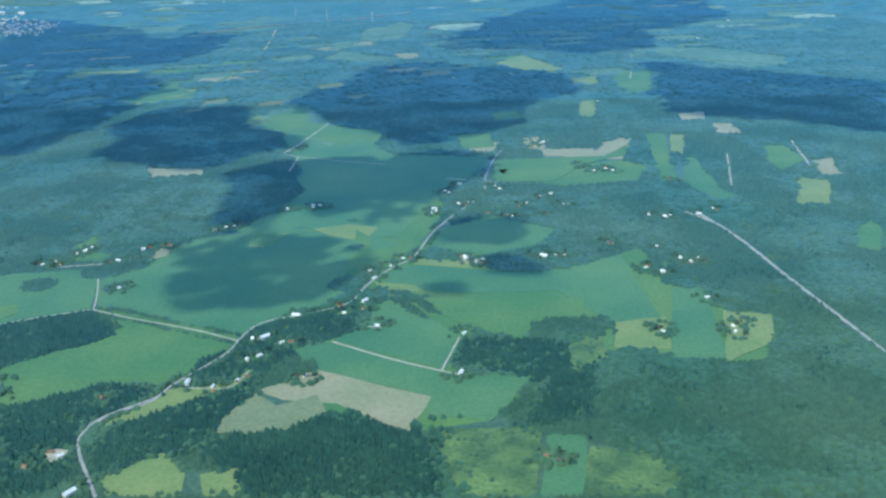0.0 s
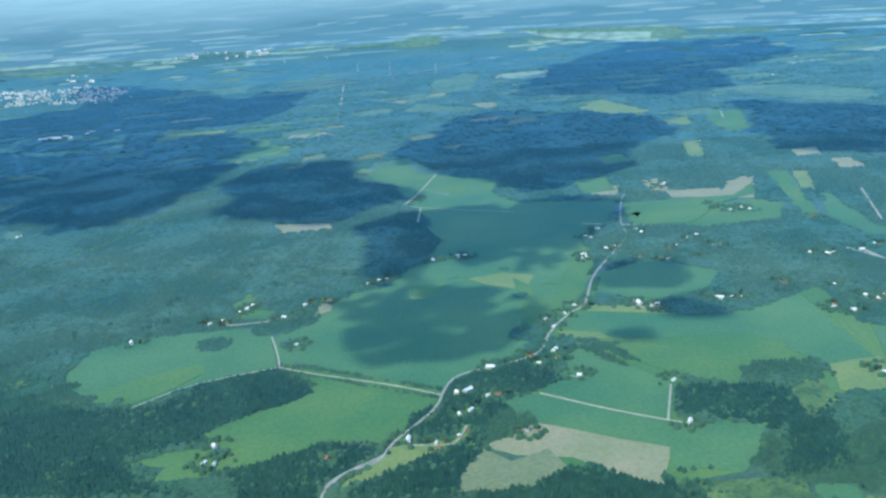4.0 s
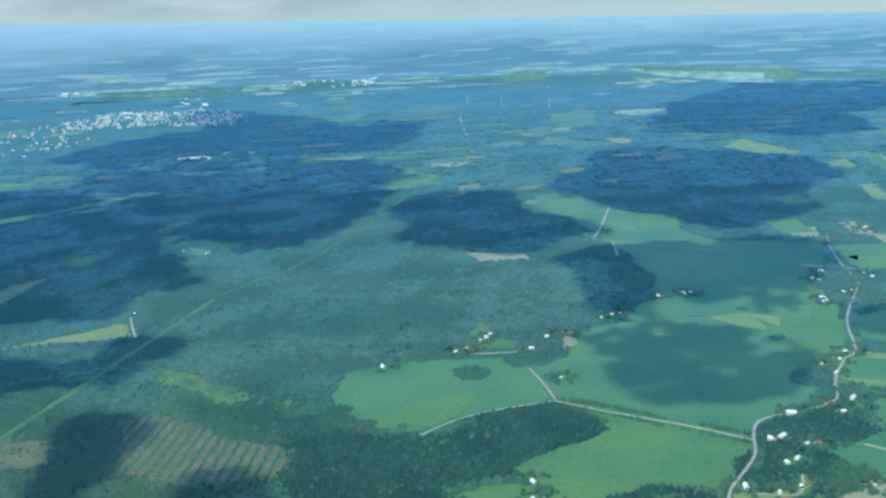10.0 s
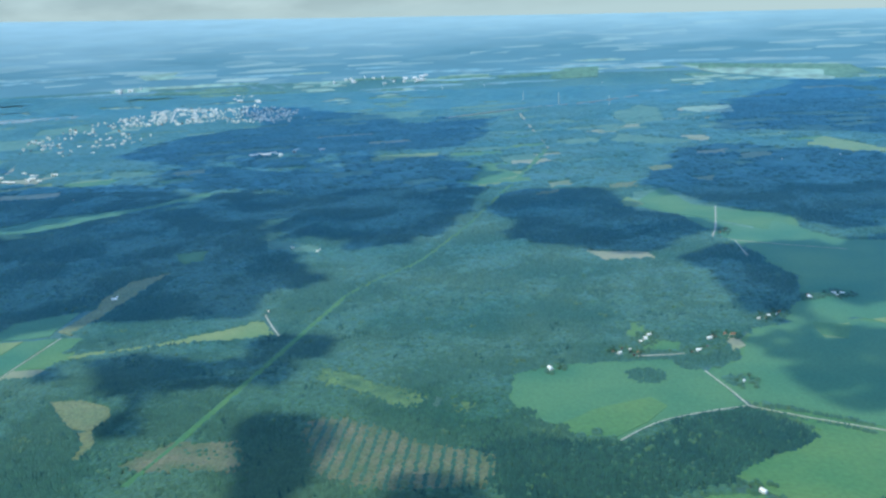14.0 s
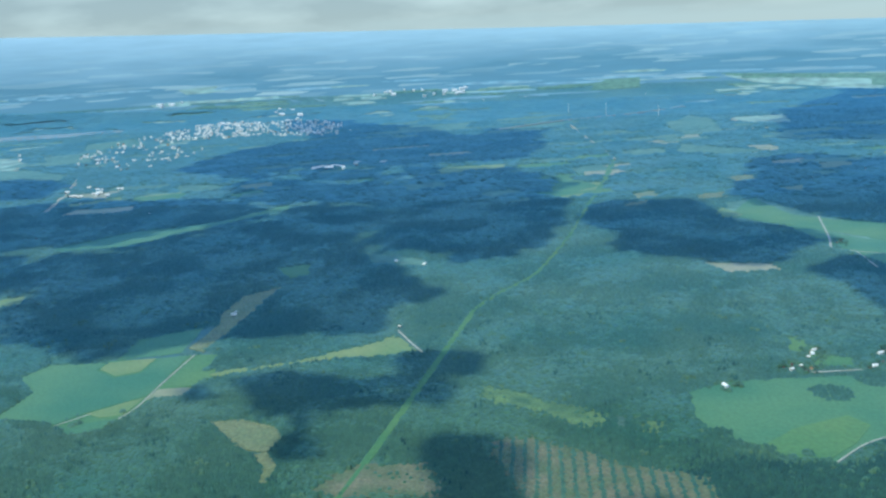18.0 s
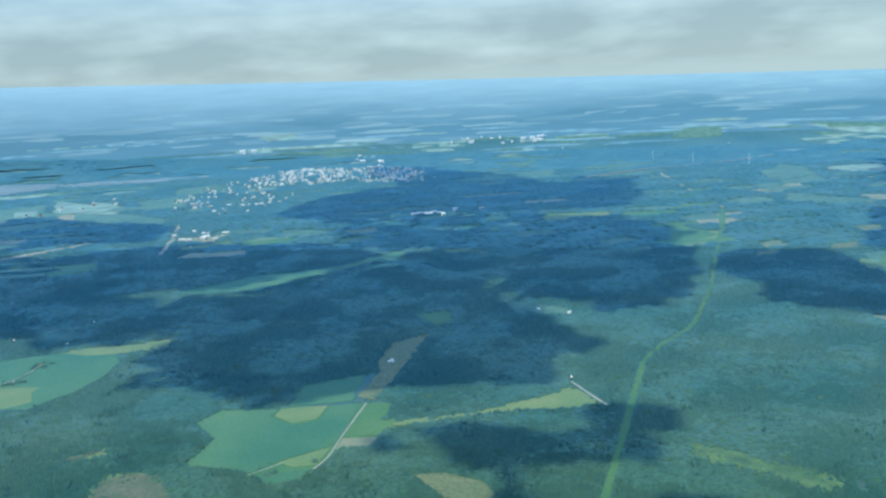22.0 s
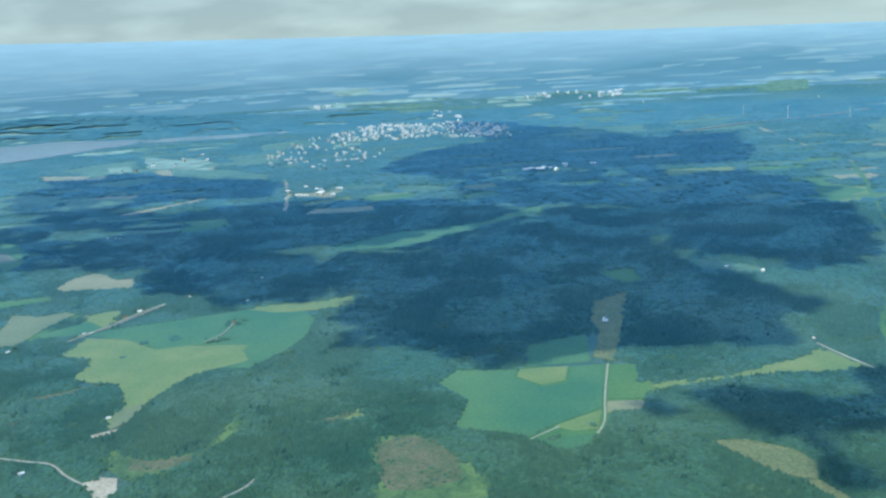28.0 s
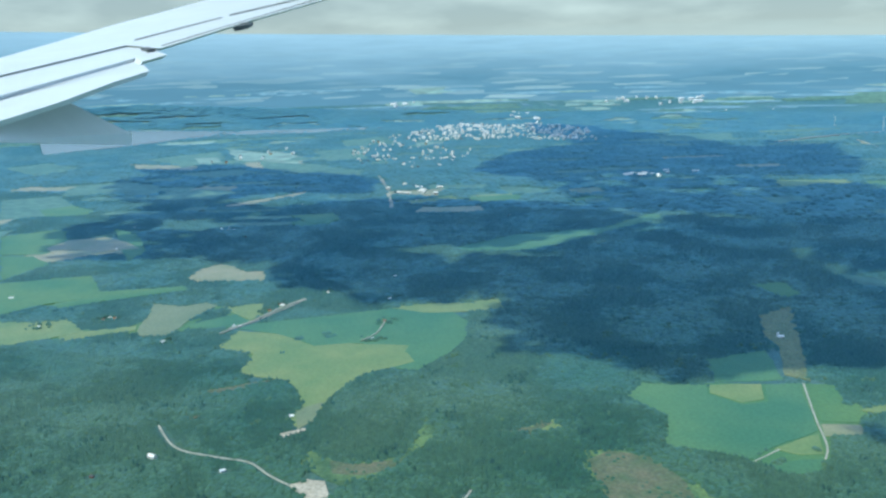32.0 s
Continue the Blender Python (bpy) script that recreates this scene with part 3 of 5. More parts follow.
plot("fallow_green", [(-1612, 807), (-1567, 806), (-1556, 826), (-1533, 818), (-1532, 760), (-1525, 731), (-1521, 708), (-1548, 698), (-1563, 714)])
plot("yellow", [(-1523, 812), (-1486, 840), (-1464, 799), (-1467, 776), (-1498, 794)])
plot("crop", [(-1524, 745), (-1494, 792), (-1464, 770), (-1468, 750), (-1510, 732)])
plot("fallow", [(-1639, 914), (-1656, 962), (-1646, 997), (-1619, 991), (-1588, 964), (-1564, 975), (-1533, 927), (-1563, 932), (-1589, 912), (-1626, 908)])
plot("crop", [(-1464, 745), (-1455, 767), (-1406, 801), (-1369, 829), (-1333, 854), (-1265, 855), (-1239, 827), (-1225, 773), (-1226, 738), (-1234, 702), (-1240, 677), (-1265, 677), (-1267, 712), (-1272, 739), (-1331, 731), (-1360, 716), (-1413, 740)])
plot("yellow", [(-1451, 688), (-1461, 740), (-1413, 740), (-1360, 716), (-1331, 731), (-1272, 739), (-1264, 680), (-1281, 670), (-1285, 645), (-1289, 611), (-1286, 587), (-1281, 549), (-1289, 542), (-1300, 556), (-1301, 578), (-1321, 605), (-1341, 625), (-1365, 627), (-1390, 628), (-1395, 640), (-1402, 669), (-1406, 679)])
plot("yellow", [(-1417, 725), (-1358, 713), (-1329, 728), (-1273, 735), (-1274, 690), (-1296, 664), (-1325, 645), (-1356, 669)])
plot("fallow_green", [(-1304, 570), (-1289, 591), (-1280, 554), (-1284, 537)])
plot("bare", [(-1407, 577), (-1389, 595), (-1357, 623), (-1352, 629), (-1368, 597), (-1399, 574)])
plot("bare", [(-1398, 545), (-1371, 542), (-1372, 525), (-1387, 531)])
plot("sand", [(-1293, 527), (-1280, 541), (-1275, 536), (-1285, 521)])
plot("sand", [(-1248, 458), (-1242, 468), (-1228, 469), (-1215, 450), (-1216, 439), (-1222, 438)])
plot("scrub", [(-1259, 488), (-1258, 508), (-1243, 502), (-1228, 492), (-1191, 517), (-1195, 545), (-1198, 572), (-1199, 586), (-1181, 579), (-1184, 531), (-1190, 497), (-1211, 466), (-1225, 470)])
plot("bare", [(-1238, 497), (-1220, 496), (-1191, 513), (-1189, 500), (-1208, 483), (-1228, 480)])
plot("scrub", [(-1078, 558), (-1053, 567), (-1029, 559), (-1011, 539), (-994, 528), (-982, 491), (-1049, 476), (-1045, 508), (-1067, 527)])
plot("bare", [(-1059, 561), (-1034, 558), (-1021, 539), (-1037, 523), (-1053, 532)])
plot("bare", [(-1140, 576), (-1117, 588), (-1112, 606), (-1104, 599), (-1116, 574), (-1135, 570)])
plot("scrub", [(-1049, 476), (-1043, 502), (-1014, 519), (-981, 515), (-972, 493), (-978, 461), (-1035, 448)])
plot("heath", [(-955, 918), (-921, 967), (-917, 737), (-937, 747), (-938, 817), (-952, 850)])
plot("yellow", [(-886, 682), (-875, 694), (-822, 717), (-795, 741), (-763, 765), (-746, 794), (-715, 749), (-738, 736), (-794, 722), (-843, 699), (-875, 680)])
plot("heath", [(-842, 589), (-819, 595), (-786, 583), (-776, 568), (-779, 543), (-801, 547), (-818, 565)])
plot("bare", [(-1054, 507), (-1070, 545), (-1057, 564), (-1028, 561), (-1005, 532), (-996, 507), (-1016, 489), (-1039, 485)])
plot("meadow", [(-451, 572), (-423, 604), (-380, 631), (-369, 615), (-385, 587), (-409, 560), (-426, 563)])
plot("fallow", [(-1970, 1027), (-1980, 1084), (-1935, 1120), (-1873, 1093), (-1824, 1059), (-1853, 1038), (-1862, 1002), (-1904, 980)])
plot("meadow", [(-2251, 1315), (-2224, 1374), (-2136, 1337), (-2114, 1283), (-2178, 1253)])
plot("meadow", [(-2152, 1504), (-2094, 1619), (-1979, 1597), (-1978, 1494), (-2062, 1460)])
plot("meadow", [(-1698, 1329), (-1649, 1373), (-1622, 1333), (-1660, 1291)])
plot("yellow", [(-1340, 855), (-1300, 886), (-1239, 896), (-1210, 882), (-1236, 865), (-1296, 846)])
plot("yellow", [(-1321, 675), (-1315, 725), (-1267, 721), (-1251, 699), (-1282, 658), (-1300, 607), (-1321, 631)])

plot("fallow", [(51, 1211), (78, 1223), (78, 1173), (49, 1155)])
plot("meadow", [(37, 1090), (88, 1098), (150, 1102), (188, 1164), (180, 1106), (127, 1068), (75, 983), (10, 981)])
plot("yellow", [(160, 1490), (185, 1498), (167, 1354), (146, 1357)])
plot("yellow", [(259, 1229), (278, 1220), (253, 1106), (239, 1126)])
plot("crop", [(251, 1094), (263, 1087), (257, 940), (275, 908), (240, 902), (222, 973)])
plot("meadow", [(223, 1232), (251, 1230), (218, 986), (195, 968)])
plot("fallow", [(332, 1294), (361, 1291), (359, 1227), (325, 1223)])
plot("meadow", [(363, 1149), (394, 1153), (392, 1068), (346, 1016), (345, 1072)])
plot("fallow", [(400, 1067), (428, 1080), (411, 998), (384, 995)])
plot("yellow", [(356, 989), (388, 974), (356, 882), (318, 881)])
plot("meadow", [(351, 811), (371, 828), (371, 793), (341, 739), (326, 752)])
plot("crop", [(144, 656), (170, 661), (156, 533), (119, 534)])
plot("yellow", [(173, 614), (206, 606), (196, 562), (154, 529)])
plot("meadow", [(252, 1660), (288, 1841), (337, 1793), (301, 1589), (245, 1536)])
plot("yellow", [(170, 1741), (225, 1771), (213, 1665), (163, 1665)])
plot("hazed_pasture", [(416, 2216), (556, 2189), (672, 2005), (638, 1871), (497, 1967), (396, 2085)])
plot("fallow", [(301, 1373), (343, 1382), (332, 1324), (293, 1315)])
plot("yellow", [(-371, 2684), (-276, 3032), (-209, 2876), (-246, 2624), (-335, 2522)])
plot("yellow", [(-387, 1352), (-368, 1410), (-345, 1348), (-366, 1320)])
plot("meadow", [(-361, 2242), (-296, 2174), (-178, 2080), (-278, 2018), (-394, 2085)])
plot("meadow", [(-43, 1238), (7, 1253), (11, 1162), (-35, 1149)])
plot("yellow", [(20, 1970), (92, 2106), (172, 1859), (87, 1830)])
plot("meadow", [(-1879, 830), (-1823, 867), (-1768, 885), (-1701, 818), (-1740, 759), (-1756, 710)])
plot("yellow", [(-1747, 701), (-1660, 723), (-1616, 693), (-1644, 658), (-1671, 628)])
plot("fallow", [(-1958, 1035), (-1931, 1104), (-1862, 1097), (-1825, 1024), (-1871, 996), (-1906, 934), (-1941, 910), (-1969, 938)])
plot("meadow", [(-2121, 1088), (-2068, 1157), (-2023, 1146), (-2044, 1081), (-2048, 1016)])
plot("hazed_pasture", [(-2382, 1348), (-2299, 1412), (-2221, 1357), (-2209, 1283), (-2274, 1241)])
plot("meadow", [(-2420, 1617), (-2360, 1700), (-2211, 1648), (-2194, 1527), (-2271, 1514)])
plot("yellow", [(-2156, 1572), (-2104, 1622), (-2020, 1517), (-2058, 1475)])
plot("fallow", [(-2277, 2064), (-2277, 2316), (-2138, 2213), (-2038, 1972), (-2161, 1957)])
plot("meadow", [(-2146, 2079), (-2007, 2070), (-1909, 1934), (-1985, 1871)])
plot("meadow", [(-1703, 1294), (-1661, 1384), (-1632, 1345), (-1666, 1266)])
plot("fallow", [(-1651, 927), (-1643, 993), (-1571, 961), (-1544, 928), (-1583, 913), (-1619, 905)])
plot("hazed_pasture", [(-1497, 1677), (-1386, 1658), (-1383, 1556), (-1450, 1558)])
plot("yellow", [(-1603, 1538), (-1516, 1623), (-1481, 1586), (-1543, 1503)])
plot("yellow", [(-1260, 2952), (-996, 3065), (-1010, 2865), (-1191, 2763)])
plot("yellow", [(-919, 1926), (-763, 1974), (-758, 1916), (-899, 1863)])
plot("fallow", [(-2907, 4296), (-2842, 4578), (-2641, 4226), (-2791, 4136)])
plot("meadow", [(-2234, 2700), (-2172, 2842), (-2055, 2675), (-2096, 2493)])
plot("hazed_pasture", [(-2613, 2093), (-2564, 2244), (-2373, 2160), (-2387, 1989)])
plot("hazed_pasture", [(-2902, 1865), (-2851, 1999), (-2644, 1897), (-2655, 1728)])
plot("meadow", [(-2324, 1826), (-2207, 1951), (-2100, 1909), (-2155, 1768)])
plot("hazed_pasture", [(-2148, 2439), (-2059, 2496), (-1992, 2298), (-2058, 2249)])
plot("fallow", [(-1605, 1740), (-1579, 1778), (-1549, 1669), (-1567, 1651)])
plot("hazed_pasture", [(-1461, 1762), (-1336, 1741), (-1343, 1665), (-1423, 1667)])
plot("meadow", [(-1290, 1625), (-1235, 1683), (-1207, 1639), (-1260, 1577)])
plot("crop", [(-305, 1278), (-247, 1306), (-157, 1192), (-124, 1120), (-60, 1117), (5, 1105), (-16, 1004), (-55, 927), (-80, 824), (-143, 891), (-173, 861), (-202, 959), (-238, 1066), (-263, 1129)])
plot("meadow", [(13, 1038), (98, 1059), (169, 1081), (196, 1047), (172, 979), (84, 959), (26, 992)])
plot("crop", [(-226, 790), (-254, 816), (-222, 880), (-210, 954), (-160, 968), (-81, 953), (-64, 901), (-73, 816), (-107, 784), (-140, 794), (-188, 822)])
plot("meadow", [(-59, 917), (-47, 905), (-49, 838), (-69, 759), (-88, 746), (-85, 807)])
plot("yellow", [(-228, 796), (-196, 805), (-211, 764), (-226, 765)])
plot("yellow", [(-174, 816), (-141, 830), (-110, 818), (-119, 778), (-154, 794)])
plot("heath", [(-788, 539), (-779, 544), (-764, 526), (-761, 501), (-768, 500), (-774, 524)])
plot("meadow", [(-384, 770), (-377, 801), (-370, 755), (-346, 748), (-351, 727), (-380, 724)])
plot("scrub", [(-528, 622), (-505, 614), (-502, 596), (-525, 590)])
plot("yellow", [(-1259, 907), (-1230, 919), (-1213, 885), (-1234, 873)])
plot("meadow", [(-963, 1048), (-938, 1062), (-919, 1020), (-940, 1006)])
plot("meadow", [(-643, 1585), (-570, 1673), (-569, 1582), (-628, 1528)])
plot("yellow", [(-922, 1888), (-775, 1932), (-768, 1880), (-900, 1844)])
plot("meadow", [(-954, 1053), (-921, 1069), (-905, 1015), (-928, 993)])
plot("hazed_pasture", [(-872, 1133), (-776, 1091), (-768, 1050), (-843, 1068)])
plot("meadow", [(-640, 1614), (-558, 1648), (-518, 1569), (-606, 1522)])
plot("hazed_pasture", [(-355, 2847), (-214, 2889), (-223, 2544), (-347, 2508)])
plot("fallow", [(-165, 2869), (-90, 2919), (-105, 2770), (-172, 2759)])
plot("hazed_pasture", [(-361, 1445), (-303, 1490), (-247, 1344), (-193, 1261), (-216, 1177), (-279, 1267), (-365, 1292)])
plot("fallow", [(-152, 2899), (-79, 2910), (-82, 2707), (-146, 2746)])
plot("yellow", [(-353, 2716), (-268, 2786), (-222, 2562), (-291, 2455)])
plot("fallow", [(62, 1200), (88, 1201), (75, 1145), (52, 1144)])
plot("fallow", [(-214, 1903), (-138, 1948), (-147, 1856), (-213, 1845)])
plot("fallow_green", [(-509, 1534), (-460, 1574), (-456, 1506), (-501, 1495)])
plot("fallow", [(-230, 2093), (-151, 2160), (-159, 2067), (-235, 2025)])
plot("heath", [(-521, 1451), (-473, 1492), (-480, 1442), (-517, 1426)])
plot("yellow", [(-626, 1547), (-588, 1578), (-579, 1525), (-620, 1508)])
plot("hazed_pasture", [(-712, 1501), (-680, 1530), (-672, 1491), (-704, 1473)])
plot("fallow", [(-347, 2423), (-299, 2464), (-302, 2369), (-352, 2344)])
plot("fallow_green", [(-249, 1589), (-200, 1606), (-218, 1539), (-255, 1533)])
plot("heath", [(-397, 1527), (-348, 1549), (-346, 1495), (-393, 1479)])
plot("hazed_pasture", [(-521, 2119), (-426, 2183), (-393, 2090), (-485, 2030)])
plot("fallow_green", [(-432, 2328), (-357, 2385), (-345, 2279), (-410, 2225)])
plot("hazed_pasture", [(-957, 1687), (-874, 1732), (-838, 1658), (-907, 1616)])
plot("fallow_green", [(-1313, 1734), (-1257, 1786), (-1220, 1722), (-1274, 1673)])
plot("yellow", [(-1469, 1629), (-1399, 1674), (-1371, 1631), (-1438, 1587)])
plot("hazed_pasture", [(-781, 1570), (-725, 1625), (-689, 1578), (-744, 1526)])
plot("hazed_pasture", [(-630, 1862), (-560, 1917), (-525, 1844), (-592, 1778)])
plot("heath", [(-329, 1702), (-272, 1742), (-268, 1673), (-318, 1635)])
plot("fallow_green", [(-136, 1854), (-64, 1890), (-69, 1810), (-138, 1777)])

far_rng = random.Random(21)
for _ in range(460):
    a, r = radians(far_rng.uniform(-58, 30)), 1750 + 3400 * far_rng.random() ** 1.1
    c = HUB + Vector((math.sin(a), math.cos(a))) * r
    if any(inside(np.array([c.x]), np.array([c.y]), o)[0] for o in OPEN) or inside(np.array([c.x]), np.array([c.y]), TOWN)[0] or inside(np.array([c.x]), np.array([c.y]), RIVER)[0]:
        continue
    if noise.noise(Vector((c.x * 0.0008, c.y * 0.0008, 9))) < -0.12:
        continue
    u = Vector((1, 0.15 + 0.3 * far_rng.random())).normalized() * far_rng.uniform(30, 110) * (r / 3000) ** 0.7
    v = Vector((-u.y, u.x)).normalized() * far_rng.uniform(22, 60) * (r / 3000) ** 1.1
    plot(far_rng.choice(("hazed_pasture", "hazed_pasture", "hazed_pasture", "fallow", "hazed_pasture", "meadow") if r < 3400 else ("hazed_pasture", "hazed_field")), [tuple(c + u * p + v * q) for p, q in ((-1, -1), (0.2, -1.1), (1, -0.7), (0.9, 1), (-0.1, 0.8), (-0.8, 0.9))])

for k in range(70):
    a, r = radians(far_rng.uniform(-58, 30)), 3600 + 2600 * far_rng.random()
    c = HUB + Vector((math.sin(a), math.cos(a))) * r
    u = Vector((math.cos(a), -math.sin(a))) * far_rng.uniform(60, 330) * (r / 6000) ** 0.6
    v = Vector((math.sin(a), math.cos(a))) * far_rng.uniform(60, 170) * (r / 6000) ** 1.6
    plot(("hazed_wood", "hazed_field", "hazed_wood")[k % 3], [tuple(c + u * p + v * q) for p, q in ((-1, -0.3), (-0.5, -0.8), (0.2, -1.0), (0.9, -0.5), (1, 0.3), (0.3, 0.9), (-0.4, 0.6))])


def way(kind, width, points):
    """A road, a track or a grassy ride along a smooth line."""
    line = rounded(points, 6)
    width *= {"ride": 1.0, "track": 0.62, "lane": 0.72}[kind]
    verts, faces = [], []
    up = {"ride": 0.33, "track": 0.42, "lane": 0.5}[kind]
    for i, p in enumerate(line):
        d = (line[min(i + 1, len(line) - 1)] - line[max(i - 1, 0)]).normalized()
        side = Vector((-d.y, d.x)) * width * 0.5 * (1 + 0.18 * noise.noise(Vector((p.x * 0.06, p.y * 0.06, 7))))
        u = up + (0.8 if p.length > 1500 else 0) + (3 if (p - HUB).length > 2600 else 0)
        verts += [lay(*(p - side * 1.15), -0.2), lay(*(p - side), u), lay(*p, u + 0.08), lay(*(p + side), u), lay(*(p + side * 1.15), -0.2)]
        if i:
            a, b = 5 * i - 5, 5 * i
            faces += [(a + k, b + k, b + k + 1, a + k + 1) for k in range(4)]
    LINES.append((line, width * 0.5 + (3.2 if kind == "track" else 1.2)))
    name, label, cat = {"lane": ("road", "pale asphalt country road winding between farms", "road"), "track": ("farm_track", "light gravel farm track across the fields", "track"),
                        "ride": ("forest_ride", "grassy cleared ride cutting through the forest", "ride")}[kind]
    return tagged(new(name, mesh_of(name, verts, faces, M["meadow" if kind == "ride" else kind])), label, cat, "roads and tracks", "structure")


way("lane", 2.6, [(-241, 443), (-234, 462), (-215, 477), (-207, 501), (-186, 542), (-180, 576), (-169, 597), (-133, 615), (-111, 634), (-102, 670), (-83, 712), (-68, 735), (-52, 814), (-13, 913), (-4, 944), (-4, 991), (7, 1084), (25, 1168)])
way("lane", 2.6, [(-208, 379), (-236, 422), (-242, 442), (-236, 460), (-213, 482)])
way("track", 2.0, [(-312, 620), (-279, 605), (-219, 582), (-183, 564)])
way("track", 2.0, [(-312, 620), (-321, 648), (-335, 684)])
way("track", 2.0, [(-386, 713), (-347, 721)])
way("track", 2.4, [(-114, 562), (-73, 537), (-35, 518), (-20, 513)])
way("track", 2.0, [(-35, 518), (-29, 546), (-24, 569)])
way("lane", 4.5, [(210, 863), (230, 783), (244, 676), (253, 614), (263, 544)])
way("lane", 4, [(-49, 1000), (47, 973)])
way("track", 4.0, [(-244, 1330), (-261, 1195), (-273, 1136)])
way("track", 2.2, [(-273, 1136), (-235, 1111), (-128, 1070)])
way("track", 2.4, [(-248, 1118), (-245, 1039)])
way("track", 3.5, [(342, 2063), (284, 1726)])
way("track", 3.0, [(306, 1105), (271, 953)])
way("track", 3.5, [(411, 1179), (388, 1040)])
way("track", 2.6, [(200, 862), (219, 827)])
way("track", 2.2, [(-923, 730), (-919, 660), (-915, 612), (-918, 589)])
way("track", 1.8, [(-963, 573), (-946, 597)])
way("track", 2.4, [(-746, 806), (-728, 775), (-710, 747)])
way("track", 2.2, [(-1391, 516), (-1354, 486), (-1316, 481), (-1291, 480), (-1268, 467), (-1248, 458)])
way("track", 2.0, [(-1142, 456), (-1134, 473), (-1133, 484)])
way("track", 3.0, [(-1473, 743), (-1460, 771), (-1454, 805), (-1446, 864)])
way("track", 3.2, [(-1472, 726), (-1462, 776), (-1457, 827), (-1448, 865)])
way("track", 13, [(-1583, 1470), (-1658, 1636), (-1778, 1879)])
way("track", 6, [(-653, 2804), (-522, 1993)])
way("lane", 12, [(-878, 2732), (-678, 2977), (-450, 3144), (-259, 3379)])
way("track", 2, [(-1322, 740), (-1317, 768), (-1325, 809)])
way("track", 2.5, [(-1290, 525), (-1279, 540)])
way("track", 1.8, [(-404, 559), (-378, 588), (-348, 606), (-314, 620)])
way("track", 2, [(-93, 588), (-82, 585)])
way("track", 2, [(-200, 495), (-181, 494), (-169, 497), (-163, 518)])
way("track", 8, [(-1909, 1426), (-1839, 1592)])
way("ride", 6.0, [(-712, 470), (-707, 520), (-704, 553), (-698, 634), (-691, 735), (-684, 830), (-679, 880), (-660, 940), (-629, 1015), (-607, 1144), (-594, 1240), (-577, 1420), (-567, 1520)])
way("ride", 12, [(-567, 1520), (-550, 1669), (-528, 1976)])

tagged(new("river", mesh_of("river", [lay(x, y, 4.0) for x, y in RIVER], [tuple(range(len(RIVER)))], M["water"])), "broad grey river reflecting the sky beyond the town", "river", kind="structure")

OPEN.append(RIVER)

# ---- houses ----
rng = random.Random(4)
HOMES = []


def box(bm, x0, y0, z0, x1, y1, z1):
    v = [bm.verts.new(p) for p in ((x0, y0, z0), (x1, y0, z0), (x1, y1, z0), (x0, y1, z0), (x0, y0, z1), (x1, y0, z1), (x1, y1, z1), (x0, y1, z1))]
    for f in ((3, 2, 1, 0), (4, 5, 6, 7), (0, 1, 5, 4), (1, 2, 6, 5), (2, 3, 7, 6), (3, 0, 4, 7)):
        bm.faces.new([v[k] for k in f])


def part(name, bm, material, parent, label=""):
    me = bpy.data.meshes.new(name)
    bm.to_mesh(me)
    bm.free()
    me.materials.append(material)
    ob = new(name, me)
    ob.parent = parent
    if label:
        ob["label"] = label
    return ob


def house(length, width, high, wall, roof, name="house", label="", cat="house", chimney=True):
    root = new(name)
    bm = bmesh.new()
    l, w = length / 2, width / 2
    box(bm, -l, -w, -0.3, l, w, high)
    gable = high + width * 0.38
    for sx in (-l, l):
        bm.faces.new([bm.verts.new(p) for p in ((sx, -w, high), (sx, w, high), (sx, 0, gable))])
    part("wall", bm, M[wall], root)
    bm = bmesh.new()
    t, e = 0.14, 0.22
    for s in (-1, 1):
        lo, hi = [(-l - e, s * (w + e), high - 0.38 * e * 2), (l + e, s * (w + e), high - 0.38 * e * 2)], [(l + e, 0, gable), (-l - e, 0, gable)]
        v = [bm.verts.new(p) for p in lo + hi] + [bm.verts.new((x, y, z + t)) for x, y, z in lo + hi]
        for f in ((0, 1, 2, 3), (7, 6, 5, 4), (0, 4, 5, 1), (1, 5, 6, 2), (2, 6, 7, 3), (3, 7, 4, 0)):
            bm.faces.new([v[k] for k in f])
    bmesh.ops.recalc_face_normals(bm, faces=bm.faces)
    part("roof", bm, M[roof], root)
    if chimney:
        bm = bmesh.new()
        box(bm, l * 0.25, -0.16, gable - 0.2, l * 0.25 + 0.32, 0.16, gable + 0.4)
        part("chimney", bm, M["clay"], root)
    for k in range(max(2, int(length / 1.4))):
        x = -l + (k + 0.5) * length / max(2, int(length / 1.4))
        for s in (-1, 1):
            bm = bmesh.new()
            box(bm, x - 0.22, min(s * w, s * (w + 0.03)), high * 0.35, x + 0.22, max(s * w, s * (w + 0.03)), high * 0.8)
            part("window", bm, M["glass"], root)
    return tagged(root, label, cat, "scattered farmsteads")


TYPES = [house(5.0, 3.0, 1.7, "white", "tin", label="white farmhouse under a light metal roof among trees"),
         house(4.2, 2.6, 1.5, "red", "slate", label="red timber house with a dark roof by the road"),
         house(4.6, 2.8, 1.6, "ochre", "clay", label="ochre rendered house with a red tile roof"),
         house(7.5, 3.6, 2.0, "white", "tin", name="barn", label="long pale barn with a bright metal roof", cat="barn", chimney=False),
         house(3.2, 2.2, 1.2, "red", "tin", name="shed", label="small red shed with a light metal roof", cat="shed", chimney=False)]
placed = set()


